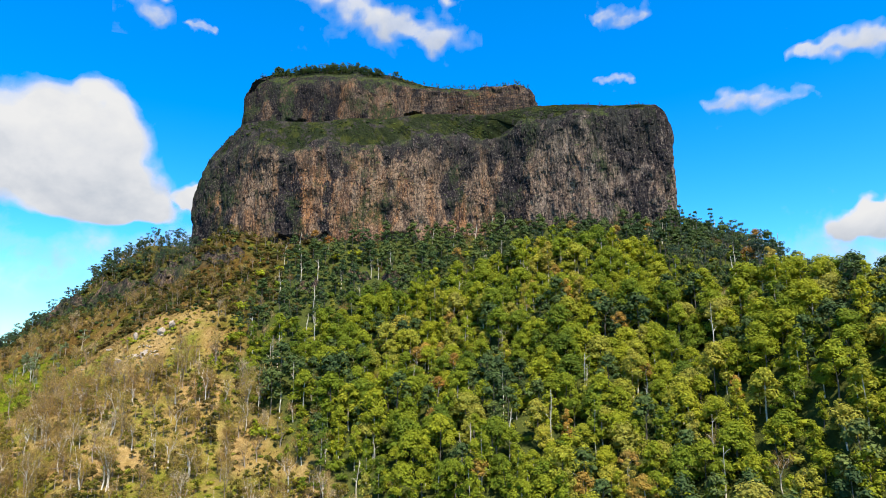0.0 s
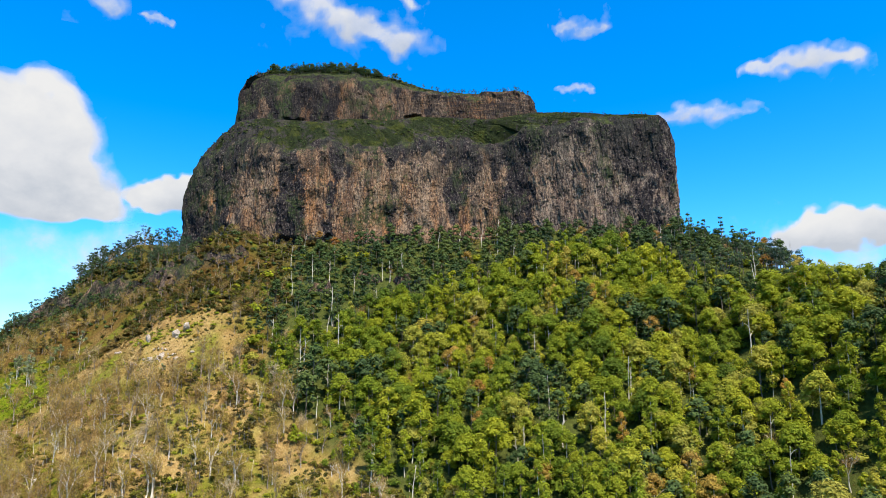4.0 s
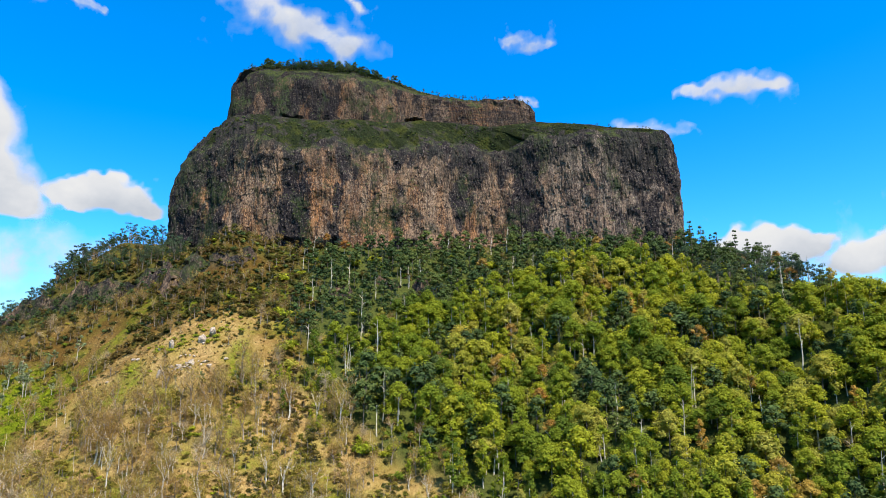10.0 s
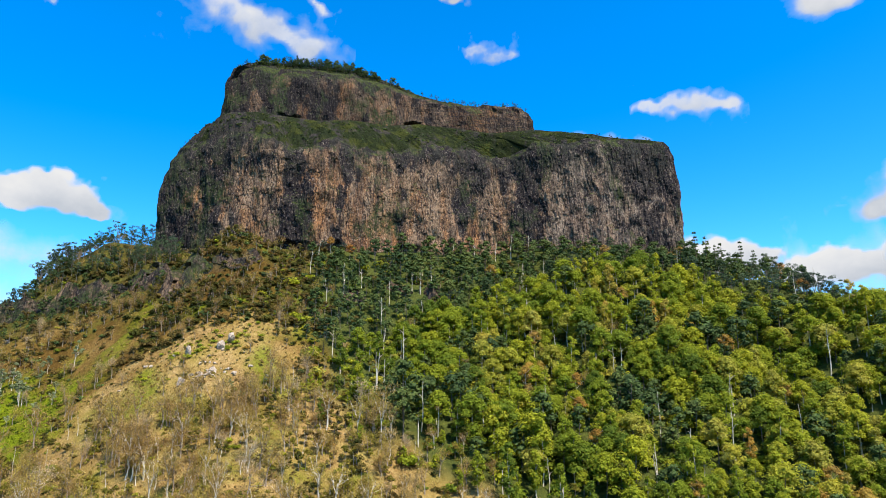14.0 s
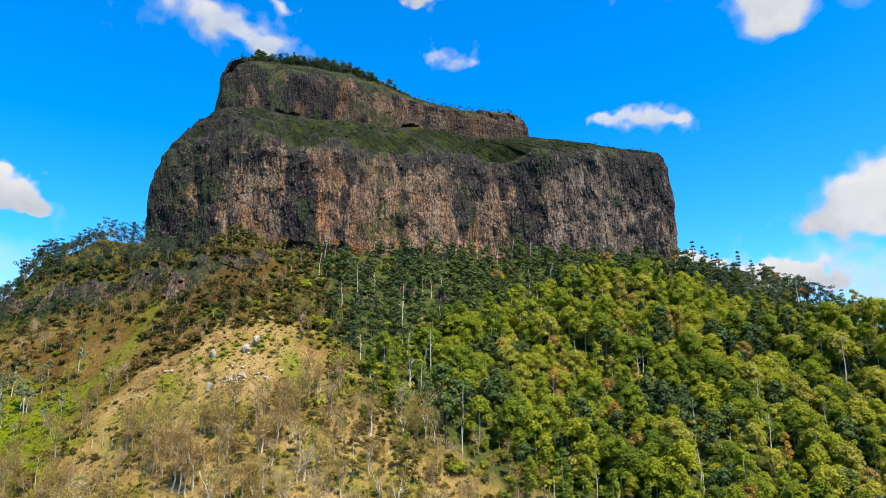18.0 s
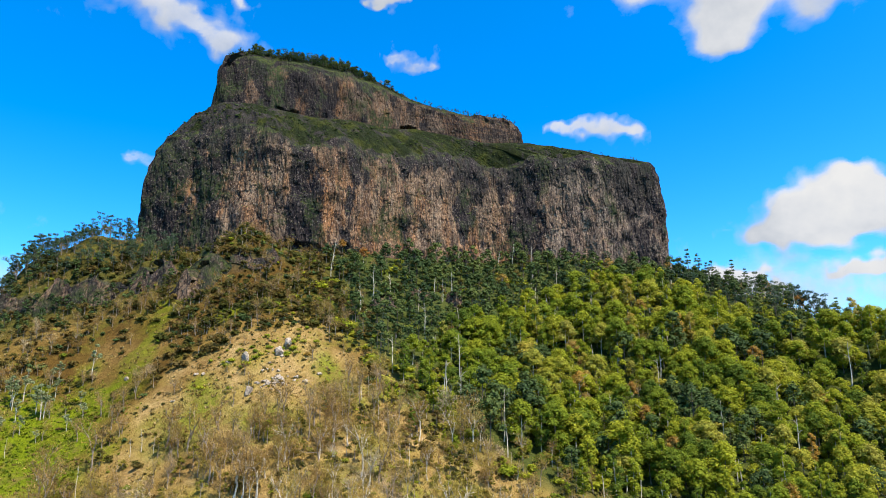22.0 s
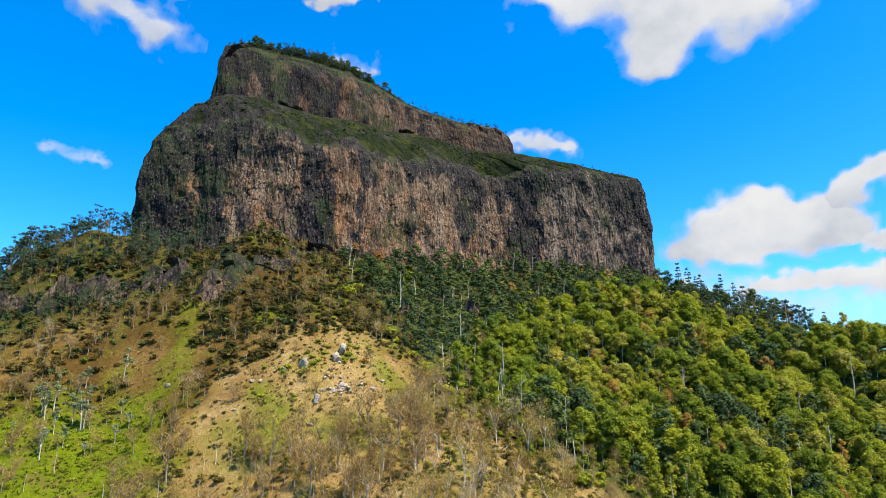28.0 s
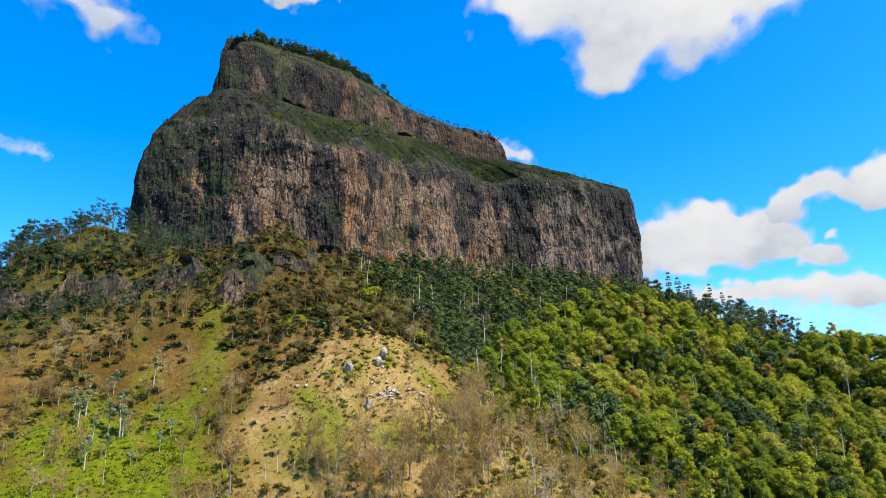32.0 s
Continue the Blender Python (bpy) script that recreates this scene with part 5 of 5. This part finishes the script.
def cloud(azimuth, elevation, width, height, lobes, seed, label, thick=1.0, flat=False, dist=2500):
    """A heap of vapour: a bulging sheet that thins out to its edges. Angles in degrees as seen from the flight's middle."""
    r = np.random.default_rng(seed)
    n, m = 66, 44
    U, W = np.meshgrid(np.linspace(-1.25, 1.25, n), np.linspace(-1.25, 1.25, m))
    wide = width / height
    wu = U + 0.16 * fbm(U * 1.6 * wide + seed, W * 1.6, seed + 3, 3)
    ww = W + 0.24 * fbm(U * 1.6 * wide, W * 1.6 - seed, seed + 7, 3)
    dens = np.zeros(U.shape)
    for lu, lw, lr in lobes:
        dens = dens + 1.1 * np.exp(-1.9 * np.hypot((wu - lu) / lr, (ww - lw) / lr) ** 2)
    dens = np.minimum(dens, 1.15) - 0.12 + 0.10 * fbm(U * 3 * wide + seed, W * 3, seed, 3)
    dens = dens * thick
    if flat:
        dens = dens - np.clip((-0.72 - W + 0.06 * fbm(U * 3 * wide, 0 * W, seed + 9, 3)) * 5, 0, 2)
    rim = np.clip((1.25 - np.maximum(np.abs(U), np.abs(W))) / 0.2, 0, 1)
    dens = np.where(rim < 1, np.minimum(dens, rim * 0.9 - 0.4 + 0.4 * rim), dens)
    hw, hh = dist * math.tan(radians(width / 2)), dist * math.tan(radians(height / 2))
    bulge = np.clip(dens, 0, 1) * min(hw, hh) * 0.22
    a, e = radians(azimuth), radians(elevation)
    way = Vector((math.sin(a) * math.cos(e), math.cos(a) * math.cos(e), math.sin(e)))
    right = Vector((math.cos(a), -math.sin(a), 0))
    up = right.cross(way)
    mid = Vector((-230, 80, 220)) + way * dist
    P = np.array(mid) + U[..., None] * hw * np.array(right) + W[..., None] * hh * np.array(up) - bulge[..., None] * np.array(way)
    me = mesh_np("cloud", P.reshape(-1, 3), grid_faces(m, n), CLOUD, True, dens.ravel())
    me.attributes.new("height", "FLOAT", "POINT").data.foreach_set("value", W.ravel().astype(np.float32))
    tagged(new("cloud", me), label, "cloud", "clouds in the sky", "structure")


HEAP = [(0, -0.5, 0.6), (0, -0.1, 0.75), (-0.5, -0.25, 0.6), (0.5, -0.2, 0.6), (-0.2, 0.35, 0.46), (0.3, 0.4, 0.5), (0.75, -0.4, 0.4), (-0.8, -0.4, 0.4)]
LONG = [(0, 0, 0.6), (-0.55, 0.1, 0.5), (0.5, -0.1, 0.5), (0.85, -0.25, 0.3), (-0.9, 0.1, 0.3)]
WEDGE = [(0.1, 0.3, 0.75), (-0.5, 0.55, 0.5), (0.6, 0.5, 0.6), (-0.1, -0.25, 0.45), (-0.2, -0.7, 0.3), (0.9, 0.7, 0.4), (-0.9, 0.8, 0.35)]
HOOK = [(-0.9, 0.8, 0.28), (-0.6, 0.45, 0.34), (-0.15, 0.05, 0.46), (0.3, -0.25, 0.55), (0.7, -0.3, 0.45), (0.75, 0.5, 0.24)]
CUMULUS = [(-0.75, -0.35, 0.36), (-0.35, -0.3, 0.5), (0.1, -0.35, 0.55), (0.55, -0.35, 0.5), (0.85, -0.45, 0.3), (-0.45, 0.15, 0.36), (0.0, 0.3, 0.46), (0.4, 0.15, 0.42), (0.1, 0.62, 0.30)]
ARC = [(-0.9, -0.5, 0.4), (-0.5, -0.1, 0.42), (-0.1, 0.3, 0.45), (0.35, 0.2, 0.42), (0.8, 0.45, 0.5), (0.6, -0.2, 0.35)]
cloud(-27.8, 17.0, 17.5, 13.0, CUMULUS, 1, "large white heaped cloud with a grey flat base", 1.15, True)
cloud(-14.6, 14.6, 8.0, 4.6, CUMULUS, 2, "white heaped cloud low over the ridge", 1.0, True)
cloud(0.4, 30.0, 14, 6.2, HOOK, 3, "ragged white cloud above the summit", 0.6)
cloud(40.0, 22.8, 7.6, 3.6, LONG, 4, "small soft white cloud", 0.50)
cloud(32.8, 20.4, 8.0, 3.4, LONG, 5, "thin hazy white cloud", 0.37)
cloud(22.6, 28.6, 4.5, 3.2, LONG, 6, "small curled wisp of cloud", 0.37)
cloud(21.8, 23.8, 3.2, 1.8, LONG, 7, "tiny wisp of cloud", 0.37)
cloud(41.3, 10.4, 8.6, 3.6, HEAP, 8, "low white cloud behind the forest ridge")
cloud(49.8, 9.0, 8.5, 3.4, HEAP, 20, "low white cloud over the far trees", 0.9)
cloud(55.5, 32.2, 26, 10, WEDGE, 9, "large bright cloud overhead with a ragged base")
cloud(58.6, 14.4, 15.5, 8.6, CUMULUS, 10, "broad heap of bright white cloud", 1.3)
cloud(68.5, 16.6, 11.5, 6.5, ARC, 15, "lumpy white cloud with a blue gap below", 1.3)
cloud(66.5, 9.4, 16.0, 4.6, LONG, 16, "low white cloud bank behind the forest ridge", 1.1)
cloud(67.0, 12.6, 6.0, 3.6, HOOK, 17, "thin veil of cloud between two banks", 0.75)
cloud(1.2, 18.2, 4.6, 2.2, LONG, 11, "small faint cloud behind the mountain", 0.29)
cloud(20.0, 34.0, 7.0, 3.2, WEDGE, 12, "white cloud at the upper sky")
cloud(-21.8, 29.5, 4.0, 4.0, HOOK, 13, "thin wisp of cloud", 0.37)
cloud(-16.9, 28.6, 2.6, 1.8, LONG, 14, "tiny wisp of cloud", 0.37)

# haze added as faint glowing sheets that pale the sky near the horizon
VEIL = [(-0.8, 0, 0.7), (-0.4, -0.1, 0.7), (0, 0, 0.7), (0.4, -0.1, 0.7), (0.8, 0, 0.7)]
cloud(-26, 8.0, 34, 11, VEIL, 18, "pale thin haze low over the far horizon", 0.30)
cloud(52, 8.0, 40, 9, VEIL, 19, "pale thin haze low behind the forest ridge", 0.27)
